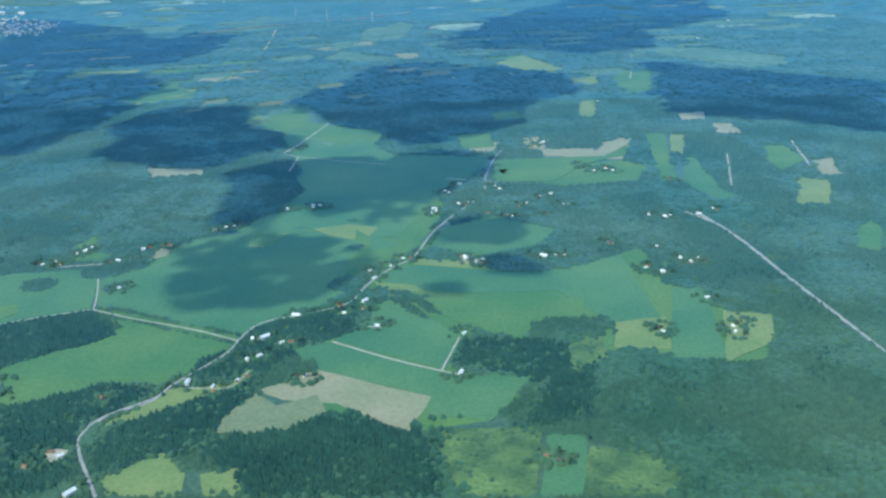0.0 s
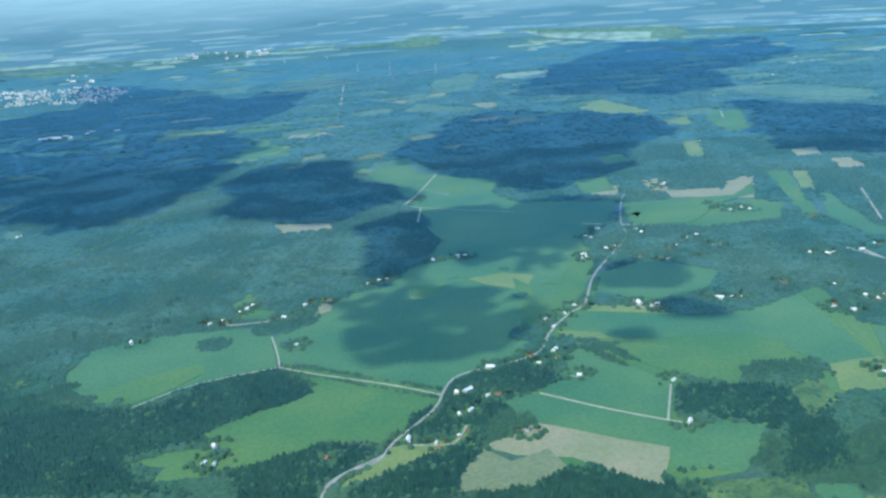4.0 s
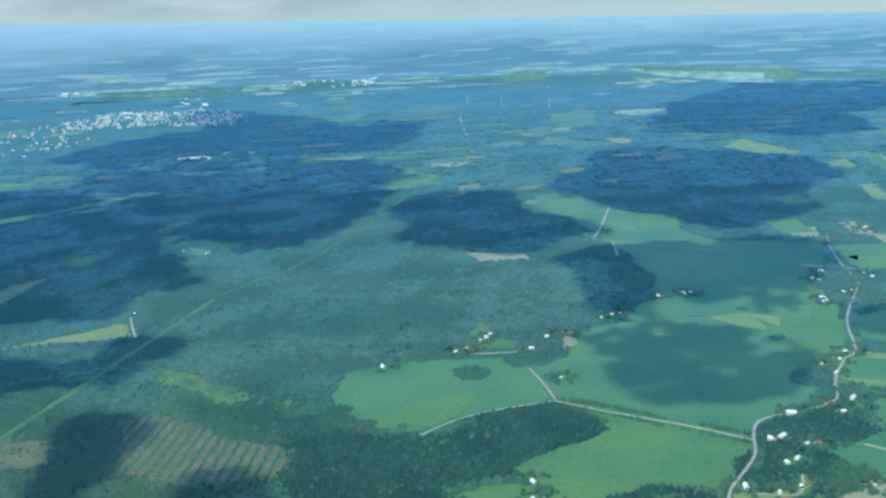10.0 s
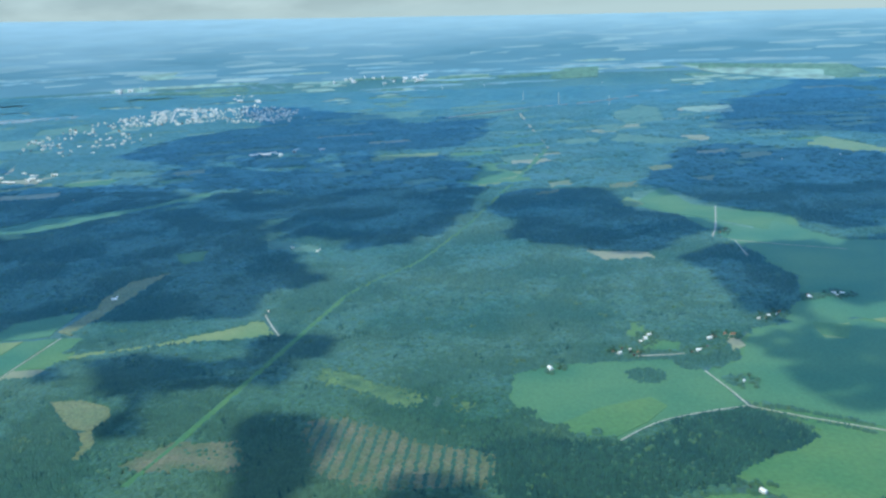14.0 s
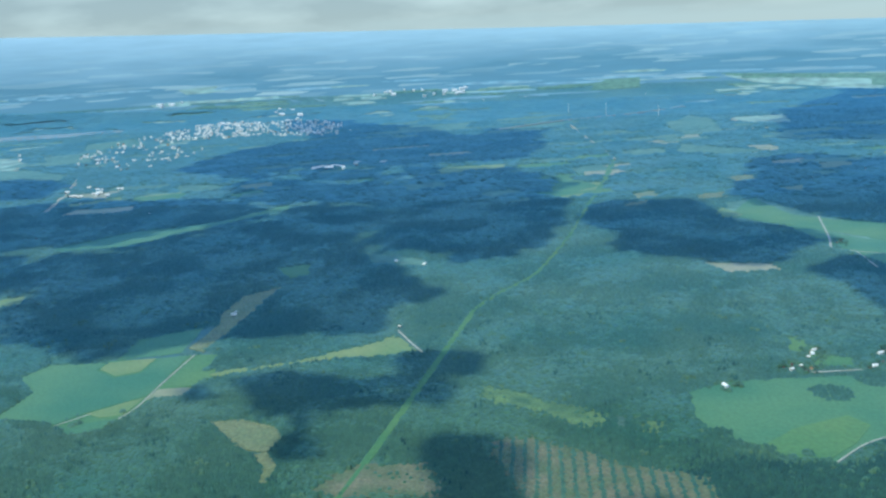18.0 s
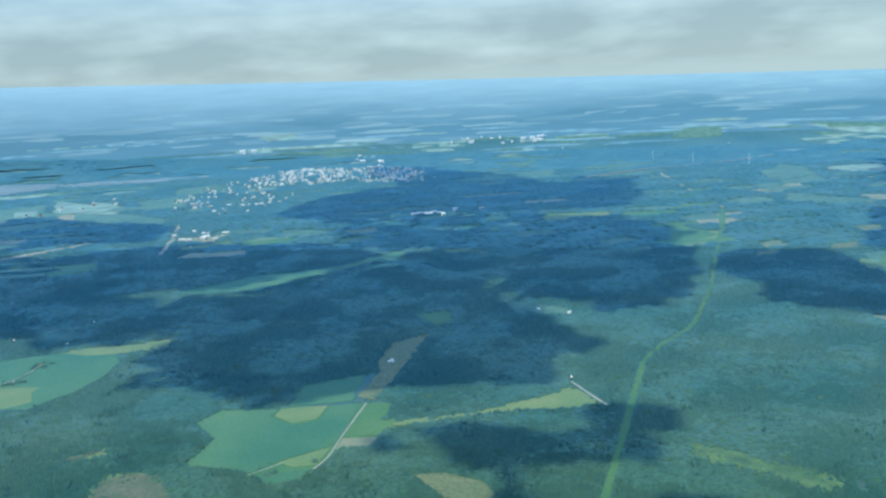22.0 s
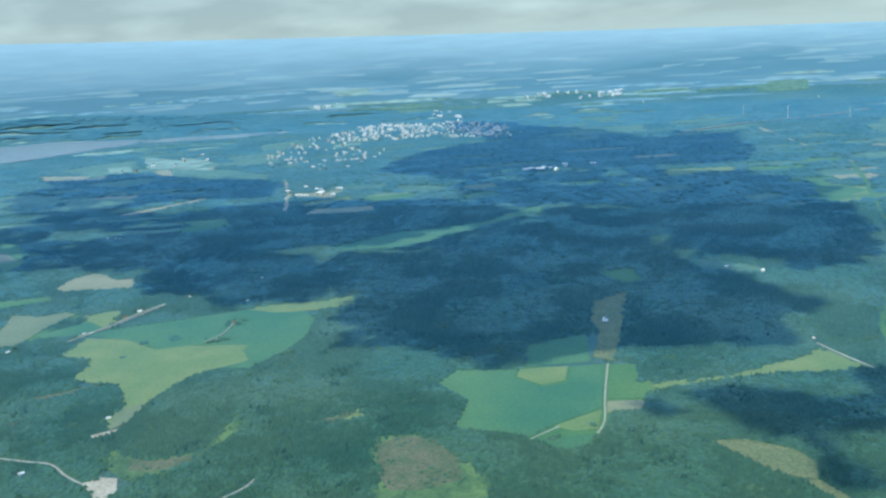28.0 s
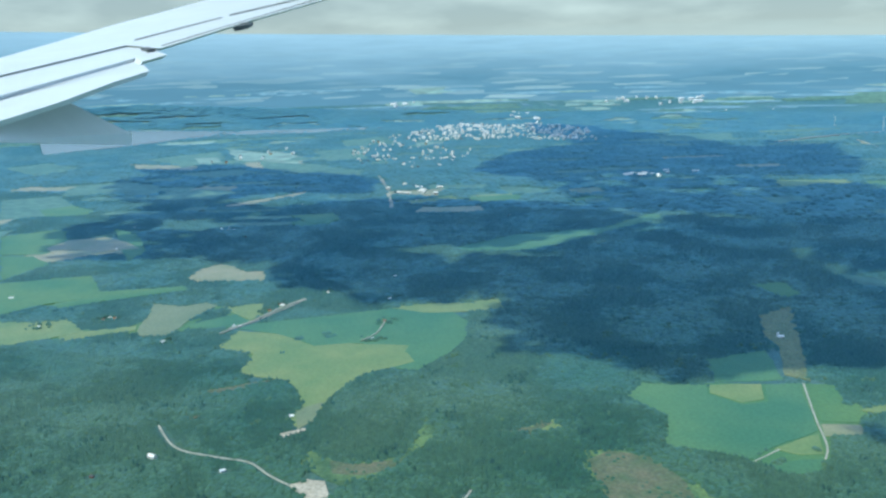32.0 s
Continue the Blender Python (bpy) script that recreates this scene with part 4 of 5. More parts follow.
def homestead(spots):
    for x, y in spots:
        n = 1 if y > 1000 else rng.choice((1, 1, 2))
        for k in range(n):
            kind = rng.choices(range(5), (5, 2, 2, 3, 1))[0] if k == 0 else rng.choice((0, 1, 2, 4))
            a = rng.uniform(0, 3.14)
            r = 0 if k == 0 else rng.uniform(6, 9)
            px, py = x + r * math.cos(a * 2), y + r * math.sin(a * 2)
            m = Matrix.Translation(lay(px, py, 0.2)) @ Matrix.Rotation(a, 4, "Z") @ Matrix.Scale(rng.uniform(0.7, 0.95), 4)
            src = TYPES[kind]
            if kind not in placed:
                placed.add(kind)
                ob = src
                ob.matrix_world = m
            else:
                ob = copy_thing(src, m)
            HOMES.append((px, py, 6.0 if k == 0 else 4.5))


homestead([(-324, 499), (-324, 478), (-317, 477), (-164, 568), (-170, 564), (-161, 539), (-168, 533), (-150, 560), (-199, 501), (-181, 496), (-167, 504), (-100, 620), (-100, 634), (-113, 611), (-118, 624), (-149, 606)])
homestead([(-98, 682), (-102, 694), (-87, 711), (-78, 729), (-28, 735), (-22, 729), (-13, 720), (-6, 717), (37, 737), (64, 734), (-21, 575), (-22, 514), (-85, 588), (-53, 864), (-57, 876), (-32, 895)])
homestead([(-22, 902), (-49, 944), (-33, 972), (8, 963), (13, 951), (-1, 862), (18, 854), (31, 883), (40, 896), (55, 913), (68, 930), (57, 861), (78, 891), (84, 888), (63, 1168), (77, 1182)])
homestead([(128, 1029), (143, 1038), (150, 1028), (113, 1065), (-180, 892), (-188, 893), (-213, 880), (-272, 813), (-262, 821), (-255, 825), (-381, 747), (-377, 757), (-384, 720), (-389, 715), (-398, 728), (-400, 718)])
homestead([(-335, 728), (-326, 737), (-322, 758), (-308, 768), (-309, 664), (-456, 680), (-261, 1157), (-252, 1172), (-247, 481), (-124, 510), (181, 594), (172, 576), (173, 585), (167, 638), (173, 718), (184, 721)])
homestead([(166, 726), (151, 757), (109, 771), (47, 733), (58, 736), (161, 851), (176, 845), (211, 853), (229, 870), (121, 585), (131, 702), (144, 694), (65, 1191), (72, 1179), (117, 1044), (144, 1044)])
homestead([(209, 986), (-259, 406), (-251, 420), (-244, 416), (-223, 382), (27, 419), (-1624, 736), (-1622, 745), (-1676, 699), (-1464, 812), (-1460, 834), (-1433, 896), (-1352, 888), (-1325, 807), (-1314, 750), (-1513, 688)])
homestead([(-1300, 558), (-1768, 1211), (-1761, 1218), (-1384, 987), (-938, 859), (-1361, 468), (-1301, 463), (-1382, 432), (-1796, 783), (-936, 850), (-1147, 1979), (-1096, 2039), (-771, 1068), (-747, 817), (-1465, 753), (-1018, 1757)])
homestead([(-1784, 1216), (-1774, 1225), (-772, 1061), (-812, 1079)])
homestead([(HUB.x + r * math.sin(a), r * math.cos(a)) for a, r in ((radians(far_rng.uniform(-55, 28)), far_rng.uniform(1500, 4200)) for _ in range(110))])


def block(length, width, high, wall, roof, label):
    """A town block: walls with window bands under a low pitched roof."""
    root = new("town_building")
    bm = bmesh.new()
    box(bm, -length / 2, -width / 2, -4, length / 2, width / 2, high)
    part("wall", bm, M[wall], root)
    bm = bmesh.new()
    l, w, t = length / 2 + 0.3, width / 2 + 0.3, high + width * 0.42
    v = [bm.verts.new(p) for p in ((-l, -w, high), (l, -w, high), (l, w, high), (-l, w, high), (-l, 0, t), (l, 0, t))]
    for f in ((0, 1, 5, 4), (2, 3, 4, 5), (1, 2, 5), (3, 0, 4), (3, 2, 1, 0)):
        bm.faces.new([v[k] for k in f])
    part("roof", bm, M[roof], root)
    for z in range(1, max(2, int(high / 3))):
        bm = bmesh.new()
        box(bm, -length / 2 * 0.94, -width / 2 - 0.12, z * 3 - 1.6, length / 2 * 0.94, -width / 2 + 0.1, z * 3 - 0.4)
        part("window_band", bm, M["glass"], root)
    return tagged(root, label, "building", "buildings of the distant town")


BLOCKS = [block(8, 5, 3.6, "white", "tin", "white town block under a light pitched roof"), block(13, 5, 3, "white", "tin", "long white town building under a pale roof"),
          block(6, 5, 7, "white", "tin", "white town tower block with a light roof"), block(20, 9, 3, "tin", "tin", "large pale industrial hall"),
          block(6, 4.5, 2.6, "ochre", "clay", "ochre town house under a tiled roof"), block(5, 4, 2.4, "white", "slate", "small white town house under a dark roof")]
first_block = set()


def settle(outline, count, kinds, up=3.0, joined=False):
    """Strews town buildings over an outline; joined: the small ones between, as one mesh."""
    xs, ys = [p[0] for p in outline], [p[1] for p in outline]
    done = 0
    crowd = bmesh.new()
    while done < count:
        x, y = rng.uniform(min(xs), max(xs)), rng.uniform(min(ys), max(ys))
        if not inside(np.array([x]), np.array([y]), outline)[0]:
            continue
        k = rng.choice(kinds)
        m = Matrix.Translation(lay(x, y, up if (Vector((x, y)) - HUB).length > 2600 else 0.4)) @ Matrix.Rotation(rng.choice((0.3, 0.3, 0.3, 1.87)) + rng.uniform(-0.2, 0.2), 4, "Z")
        if joined:
            l, w, h = rng.uniform(1.8, 4.0), rng.uniform(1.6, 2.4), rng.uniform(2.0, 5.0)
            v = [crowd.verts.new(m @ Vector(p)) for p in ((-l, -w, -4), (l, -w, -4), (l, w, -4), (-l, w, -4), (-l, -w, h), (l, -w, h), (l, w, h), (-l, w, h), (-l, 0, h + w * 0.7), (l, 0, h + w * 0.7))]
            for f in ((0, 1, 5, 4), (2, 3, 7, 6), (1, 2, 6, 9, 5), (3, 0, 4, 8, 7), (4, 5, 9, 8), (6, 7, 8, 9)):
                crowd.faces.new([v[q] for q in f])
        elif k in first_block:
            copy_thing(BLOCKS[k], m)
        else:
            first_block.add(k)
            BLOCKS[k].matrix_world = m
        HOMES.append((x, y, 8))
        done += 1
    if joined:
        me = bpy.data.meshes.new("town_houses")
        crowd.to_mesh(me)
        me.materials.append(M["white"])
        tagged(new("town_houses", me), "crowded small white houses of the distant town", "houses", kind="stuff")
    crowd.free()


settle([(-2145, 2796), (-2107, 2955), (-2128, 3216), (-2037, 3351), (-1841, 3272), (-1769, 3413), (-1500, 3156), (-1400, 2742), (-1525, 2733), (-1694, 2804), (-1775, 2748), (-1890, 2734), (-1954, 2642)], 150, (0, 0, 1, 1, 2, 2, 4))
settle([(-2145, 2796), (-2107, 2955), (-2128, 3216), (-2037, 3351), (-1841, 3272), (-1769, 3413), (-1500, 3156), (-1400, 2742), (-1525, 2733), (-1694, 2804), (-1775, 2748), (-1890, 2734), (-1954, 2642)], 330, (0,), joined=True)
settle([(-2065, 2326), (-2152, 2675), (-1947, 2675), (-1719, 2449), (-1644, 2122), (-1771, 1973), (-1891, 2033)], 40, (0, 4, 5, 5, 1))
settle([(-2065, 2326), (-2152, 2675), (-1947, 2675), (-1719, 2449), (-1644, 2122), (-1771, 1973), (-1891, 2033)], 45, (0,), joined=True)
settle([(-1972, 3618), (-2047, 3944), (-1802, 3683), (-1766, 3482)], 7, (1, 3))
settle([(-1579, 3009), (-1488, 3196), (-1417, 2817), (-1514, 2766)], 10, (1, 3, 0))
settle([(-1782, 4502), (-1723, 4896), (-1335, 4973), (-1237, 4477), (-1506, 4292)], 18, (3, 3, 1))
settle([(-1222, 1938), (-1197, 2030), (-1073, 2079), (-1061, 2000), (-1159, 1934)], 9, (1, 3, 0))
settle([(-1681, 1668), (-1675, 1745), (-1577, 1767), (-1534, 1631), (-1612, 1597)], 14, (0, 1, 5))
settle([(-2868, 4156), (-2883, 4586), (-2688, 4288), (-2749, 4053)], 6, (3, 1))
settle([(-2351, 2011), (-2376, 2127), (-2306, 2457), (-2163, 2232), (-2169, 1999)], 12, (5, 4, 0))

# ---- forest ----
GROVES = [(-380, 671, 14), (-344, 695, 9), (-337, 767, 15), (-132, 520, 15), (-119, 671, 16), (-109, 587, 12), (-156, 580, 12), (-195, 530, 8), (-455, 681, 4), (-1385, 732, 5), (-1381, 690, 3), (-381, 673, 15), (-347, 703, 11), (-315, 666, 9), (-444, 574, 6), (-419, 569, 5), (-468, 598, 7), (-144, 610, 9), (-121, 628, 8), (-104, 602, 9), (-175, 560, 6), (-192, 516, 7), (-133, 521, 11), (-123, 672, 9), (-326, 756, 7), (-362, 761, 7), (-138, 841, 6), (-124, 762, 6), (-1362, 750, 8), (-1434, 792, 4)]


def crown_cone():
    """A conifer: two stacked uneven cones."""
    v, f = [], []
    for z0, z1, r in ((0.0, 0.78, 0.62), (0.3, 1.0, 0.30)):
        b = len(v)
        v += [(r * (0.8 + 0.2 * (k * 7 % 3)) * math.cos(k * math.tau / 5), r * (0.8 + 0.2 * (k * 7 % 3)) * math.sin(k * math.tau / 5), z0) for k in range(5)] + [(0, 0, z1)]
        f += [(b + k, b + (k + 1) % 5, b + 5) for k in range(5)]
    return np.array(v), np.array(f)


def crown_mound():
    """A broadleaf crown or a clump of them: an uneven dome that meets its neighbours."""
    r = random.Random(5)
    v = [(0.62 * math.cos(k * math.tau / 6), 0.62 * math.sin(k * math.tau / 6), 0.0) for k in range(6)]
    v += [(r.uniform(0.3, 0.42) * math.cos((k + 0.5) * math.tau / 6), r.uniform(0.3, 0.42) * math.sin((k + 0.5) * math.tau / 6), r.uniform(0.6, 0.8)) for k in range(6)] + [(0.05, -0.04, 1.0)]
    f = [(k, (k + 1) % 6, 6 + k) for k in range(6)] + [((k + 1) % 6, 6 + (k + 1) % 6, 6 + k) for k in range(6)] + [(6 + k, 6 + (k + 1) % 6, 12) for k in range(6)]
    return np.array(v), np.array(f)


SHAPES = {"mound": crown_mound(), "young": crown_mound(), "conifer": crown_cone(), "spruce": crown_cone(), "leaf": crown_mound()}
SPRUCE = [[(-210, 511), (-184, 576), (-136, 622), (-104, 627), (-102, 567), (-144, 532), (-157, 493), (-197, 493)],
          [(-319, 493), (-256, 501), (-212, 493), (-246, 445), (-228, 390), (-258, 378)],
          [(-170, 428), (-141, 443), (-94, 462), (-35, 443), (-30, 381), (-131, 380)],
          [(-489, 533), (-454, 551), (-392, 557), (-355, 590), (-315, 616), (-264, 570), (-338, 510), (-372, 488), (-439, 477), (-473, 474)],
          [(-464, 561), (-398, 542), (-386, 496), (-355, 456), (-318, 444), (-448, 444), (-512, 529)],
          [(-381, 609), (-316, 614), (-280, 568), (-317, 533), (-338, 528)],
          [(-232, 427), (-209, 486), (-157, 493), (-141, 472), (-174, 422), (-217, 400)],
          [(-22, 569), (36, 564), (75, 552), (55, 459), (15, 449), (35, 500), (-26, 527)]]


def free_of(px, py, fields=True):
    keep = np.ones(len(px), bool)
    g = np.random.default_rng(31)
    for o, kind in zip(OPEN if fields else [], OPEN_KIND):        # woods run out raggedly over rough ground, stop short at tilled land
        soft = {"scrub": 6.0, "bare": 6.0, "sand": 2.5, "yellow": 2.0}.get(kind, 0.7)
        a = np.array(o)
        near = (px > a[:, 0].min() - 25) & (px < a[:, 0].max() + 25) & (py > a[:, 1].min() - 25) & (py < a[:, 1].max() + 25)
        if near.any():
            k = near.sum()
            keep[near] &= ~inside(px[near] + g.normal(0, soft, k), py[near] + g.normal(0, soft, k), o)
    for line, half in LINES:
        a = np.array([p[:] for p in line])
        for i in range(len(a) - 1):
            d = a[i + 1] - a[i]
            lo, hi = np.minimum(a[i], a[i + 1]) - half, np.maximum(a[i], a[i + 1]) + half
            if not ((px > lo[0]) & (px < hi[0]) & (py > lo[1]) & (py < hi[1])).any():
                continue
            u = np.clip(((px - a[i, 0]) * d[0] + (py - a[i, 1]) * d[1]) / max(d @ d, 1e-6), 0, 1)
            keep &= np.hypot(px - a[i, 0] - u * d[0], py - a[i, 1] - u * d[1]) > half
    return keep


def broad(px, py, reach=13.0):
    """Leaves out trees on strips too narrow for a wood, between two fields."""
    def open_at(x, y):
        hit = np.zeros(len(x), bool)
        for o in OPEN:
            hit |= inside(x, y, o)
        return hit
    thin = np.zeros(len(px), bool)
    for a in (0.0, 0.785, 1.57, 2.356):
        dx, dy = reach * math.cos(a), reach * math.sin(a)
        thin |= open_at(px + dx, py + dy) & open_at(px - dx, py - dy)
    return ~thin


def clear_of_homes(px, py):
    keep = np.ones(len(px), bool)
    for x, y, r in HOMES:
        keep &= np.hypot(px - x, py - y) > r
    return keep


def stand(name, label, px, py, kind, width, high, g):
    """One joined stand of trees at the given places."""
    n = len(px)
    v, f = SHAPES["mound" if width > 14 else kind]
    a, s, h = g.uniform(0, 6.28, n), width * g.uniform(0.8, 1.25, n), high * g.uniform(0.75, 1.2, n)
    c, si = np.cos(a), np.sin(a)
    at = np.array([lay(x, y)[:] for x, y in zip(px, py)]).reshape(-1, 3)
    px, py, z = at[:, 0], at[:, 1], at[:, 2]
    co = np.empty((n, len(v), 3))
    co[:, :, 0] = px[:, None] + s[:, None] * (c[:, None] * v[None, :, 0] - si[:, None] * v[None, :, 1])
    co[:, :, 1] = py[:, None] + s[:, None] * (si[:, None] * v[None, :, 0] + c[:, None] * v[None, :, 1])
    co[:, :, 2] = z[:, None] + h[:, None] * v[None, :, 2]
    tri = (f[None] + (np.arange(n) * len(v))[:, None, None]).reshape(-1, 3)
    me = bpy.data.meshes.new(name)
    me.vertices.add(n * len(v)), me.loops.add(len(tri) * 3), me.polygons.add(len(tri))
    me.vertices.foreach_set("co", co.reshape(-1)), me.loops.foreach_set("vertex_index", tri.reshape(-1).astype(np.int32))
    me.polygons.foreach_set("loop_start", np.arange(0, len(tri) * 3, 3, dtype=np.int32))
    me.update(calc_edges=True)
    me.materials.append(M[kind])
    me.shade_smooth()
    return tagged(new(name, me), label, "forest", "woods of the plain", "stuff")


def forest(x0, x1, y0, y1, gap, width, high, seed, thin=0.0):
    g = np.random.default_rng(seed)
    gx, gy = np.meshgrid(np.arange(x0, x1, gap), np.arange(y0, y1, gap))
    px, py = gx.ravel() + g.uniform(-0.5, 0.5, gx.size) * gap, gy.ravel() + g.uniform(-0.5, 0.5, gx.size) * gap
    keep = (px > -1.12 * py - 1150) & (px < 0.50 * py + 80) if y0 > 0 else np.ones(len(px), bool)
    px, py = px[keep], py[keep]
    keep = free_of(px, py)
    if gap < 6:
        keep &= broad(px, py)
    for x, y, r in GROVES:
        keep |= np.hypot(px - x, py - y) < r * g.uniform(0.8, 1.1, len(px))
    px, py = px[keep], py[keep]
    keep = clear_of_homes(px, py) & free_of(px, py, False)
    mix = np.array([noise.noise(Vector((x * 0.012, y * 0.012, 0))) + 0.5 * noise.noise(Vector((x * 0.05, y * 0.05, 4))) for x, y in zip(px, py)])
    keep &= g.uniform(0, 1, len(px)) > thin + 0.25 * (mix < -0.3)
    px, py, mix = px[keep], py[keep], mix[keep]
    con = mix + g.uniform(-0.25, 0.25, len(px)) > -0.12
    dark = np.zeros(len(px), bool)
    for o in SPRUCE:
        dark |= inside(px + g.normal(0, 2.5, len(px)), py + g.normal(0, 2.5, len(px)), o)
    dark &= g.uniform(0, 1, len(px)) > 0.05
    if dark.any():
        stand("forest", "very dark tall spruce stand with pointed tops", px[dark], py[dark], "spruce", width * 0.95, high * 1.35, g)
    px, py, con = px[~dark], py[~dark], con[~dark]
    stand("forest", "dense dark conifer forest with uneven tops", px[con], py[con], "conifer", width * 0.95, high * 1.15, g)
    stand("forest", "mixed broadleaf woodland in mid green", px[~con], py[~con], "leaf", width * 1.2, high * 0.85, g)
    print("trees", len(px))


forest(-1750, 330, 340, 640, 2.1, 3.6, 2.6, 1)
forest(-1950, 420, 640, 860, 2.8, 4.9, 2.25, 6)
forest(-2600, 640, 860, 1500, 4.6, 7.8, 3.6, 2)
forest(-3900, 1200, 1500, 3050, 12.5, 19.5, 4.8, 3)
forest(-4300, 1700, 3050, 3950, 25.0, 38.0, 4.5, 14)
forest(-2300, 900, -1000, 340, 23.0, 30.0, 4.0, 9)

# taller dark spruces standing in clumps above the mixed wood, and pale young growth between
g = np.random.default_rng(17)
tx, ty = g.uniform(-1750, 330, 60000), g.uniform(345, 900, 60000)
clump = np.array([noise.noise(Vector((x * 0.03, y * 0.03, 11))) + 0.7 * noise.noise(Vector((x * 0.11, y * 0.11, 13))) for x, y in zip(tx, ty)])
ok = free_of(tx, ty) & clear_of_homes(tx, ty) & broad(tx, ty)
ok &= (tx > -1.12 * ty - 1150) & (tx < 0.50 * ty + 80)
tall, young = ok & (clump > 0.42), ok & (clump < -0.60)
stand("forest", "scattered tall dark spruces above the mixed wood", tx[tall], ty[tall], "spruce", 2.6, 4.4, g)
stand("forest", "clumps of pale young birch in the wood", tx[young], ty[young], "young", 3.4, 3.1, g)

# rows of brush left standing on the felled ground
ROWS_FIELD = next(o for o in OPEN if inside(np.array([-560.0]), np.array([520.0]), o)[0])
g = np.random.default_rng(8)
bx, by = [], []
for k in range(40):
    x0 = -650 + k * 8.0
    ts = np.arange(0, 150, 1.5)
    bx.append(x0 - 0.08 * ts + g.uniform(-0.7, 0.7, len(ts))), by.append(470 + ts + g.uniform(-0.6, 0.6, len(ts)))
bx, by = np.concatenate(bx), np.concatenate(by)
keep = inside(bx, by, ROWS_FIELD) & (g.uniform(0, 1, len(bx)) > 0.15)
stand("brush_row", "straight rows of dark brush on felled brown ground", bx[keep], by[keep], "conifer", 3.8, 1.6, g)
# lone bushes over the scrubby ground
for o in [p for p, q in zip(OPEN, OPEN_KIND) if q in ("scrub", "bare")]:
    a = np.array(o)
    n = int((np.ptp(a[:, 0]) * np.ptp(a[:, 1])) / 80)
    sx, sy = g.uniform(a[:, 0].min(), a[:, 0].max(), n), g.uniform(a[:, 1].min(), a[:, 1].max(), n)
    keep = inside(sx, sy, o) & np.array([noise.noise(Vector((x * 0.04, y * 0.04, 2))) > -0.05 for x, y in zip(sx, sy)], bool)
    if o is not ROWS_FIELD and keep.any():
        stand("scrub", "low scattered bushes over rough grass", sx[keep], sy[keep], "leaf", 2.6, 1.6, g)

# trees along the country roads and round the yards
hx, hy = [], []
for line, half in LINES[:2]:
    for a, b in zip(line[:-1], line[1:]):
        d = b - a
        n = int(d.length / 1.6)
        for k in range(n):
            p = a + d * (k / max(n, 1))
            side = Vector((-d.y, d.x)).normalized()
            for e in (-1, 1):
                if 380 < p.y < 1300 and noise.noise(Vector((p.x * 0.025 + 40 * e, p.y * 0.025, 6))) > 0.18:
                    q = p + side * e * (half + g.uniform(1.2, 4.5))
                    hx.append(q.x), hy.append(q.y)
for x, y, q in [h for h in HOMES[:150] if 380 < h[1] < 1300]:
    for k in range(17):
        a, d = g.uniform(0, 6.28), q * g.uniform(0.8, 2.2)
        hx.append(x + d * math.cos(a)), hy.append(y + d * math.sin(a))
hx, hy = np.array(hx), np.array(hy)
keep = free_of(hx, hy, False)
for x, y, q in HOMES[:150]:
    keep &= np.hypot(hx - x, hy - y) > q * 0.75
stand("roadside_trees", "leafy trees along the roads and round the farmyards", hx[keep], hy[keep], "leaf", 3.8, 2.9, g)

# ---- single trees ----


def tree(high, seed, label):
    """A broadleaf tree: tapered trunk with limbs, and a crown of many uneven clumps."""
    r = random.Random(seed)
    root = new("tree")
    bm = bmesh.new()
    bmesh.ops.create_cone(bm, segments=6, radius1=high * 0.05, radius2=high * 0.02, depth=high * 0.6, matrix=Matrix.Translation((0, 0, high * 0.28)))
    for k in range(3):
        bmesh.ops.create_cone(bm, segments=4, radius1=high * 0.02, radius2=high * 0.008, depth=high * 0.3, matrix=Matrix.Translation((0, 0, high * 0.45)) @ Matrix.Rotation(k * 2.1, 4, "Z") @ Matrix.Rotation(0.8, 4, "X") @ Matrix.Translation((0, 0, high * 0.12)))
    part("trunk", bm, M["bark"], root)
    bm = bmesh.new()
    for k in range(11):
        a, h = r.uniform(0, 6.28), r.uniform(0.38, 0.95)
        w = high * 0.24 * (1.15 - abs(h - 0.6) * 1.6)
        bmesh.ops.create_icosphere(bm, subdivisions=1, radius=high * r.uniform(0.12, 0.2), matrix=Matrix.Translation((w * math.cos(a), w * math.sin(a), high * h)) @ Matrix.Diagonal((1, 1, 0.8, 1)))
    for w in bm.verts:
        w.co *= 1 + 0.12 * noise.noise(w.co * 2.0)
    part("crown", bm, M["leaf"], root)
    return tagged(root, label, "tree", "single trees about the farms")


TREES = [tree(4.2, 1, "broad green tree with a rounded crown beside a farm"), tree(3.2, 2, "small leafy tree standing near a house"), tree(5.2, 5, "tall leafy tree by the road")]
spots = []
for x, y, r in HOMES[:150]:
    if 360 < y < 1000:
        for k in range(rng.choice((1, 2, 2))):
            a = rng.uniform(0, 6.28)
            spots.append((x + (r + 1.5) * math.cos(a), y + (r + 1.5) * math.sin(a)))
ok = free_of(np.array([p[0] for p in spots]), np.array([p[1] for p in spots]))
for o in OPEN[:60]:
    ok |= inside(np.array([p[0] for p in spots]), np.array([p[1] for p in spots]), o)
for i, p in enumerate([q for q, k in zip(spots, ok) if k]):
    m = Matrix.Translation((*p, 0.25)) @ Matrix.Rotation(rng.uniform(0, 6.28), 4, "Z")
    if i < 3:
        TREES[i].matrix_world = m
    else:
        copy_thing(TREES[i % 3], m)

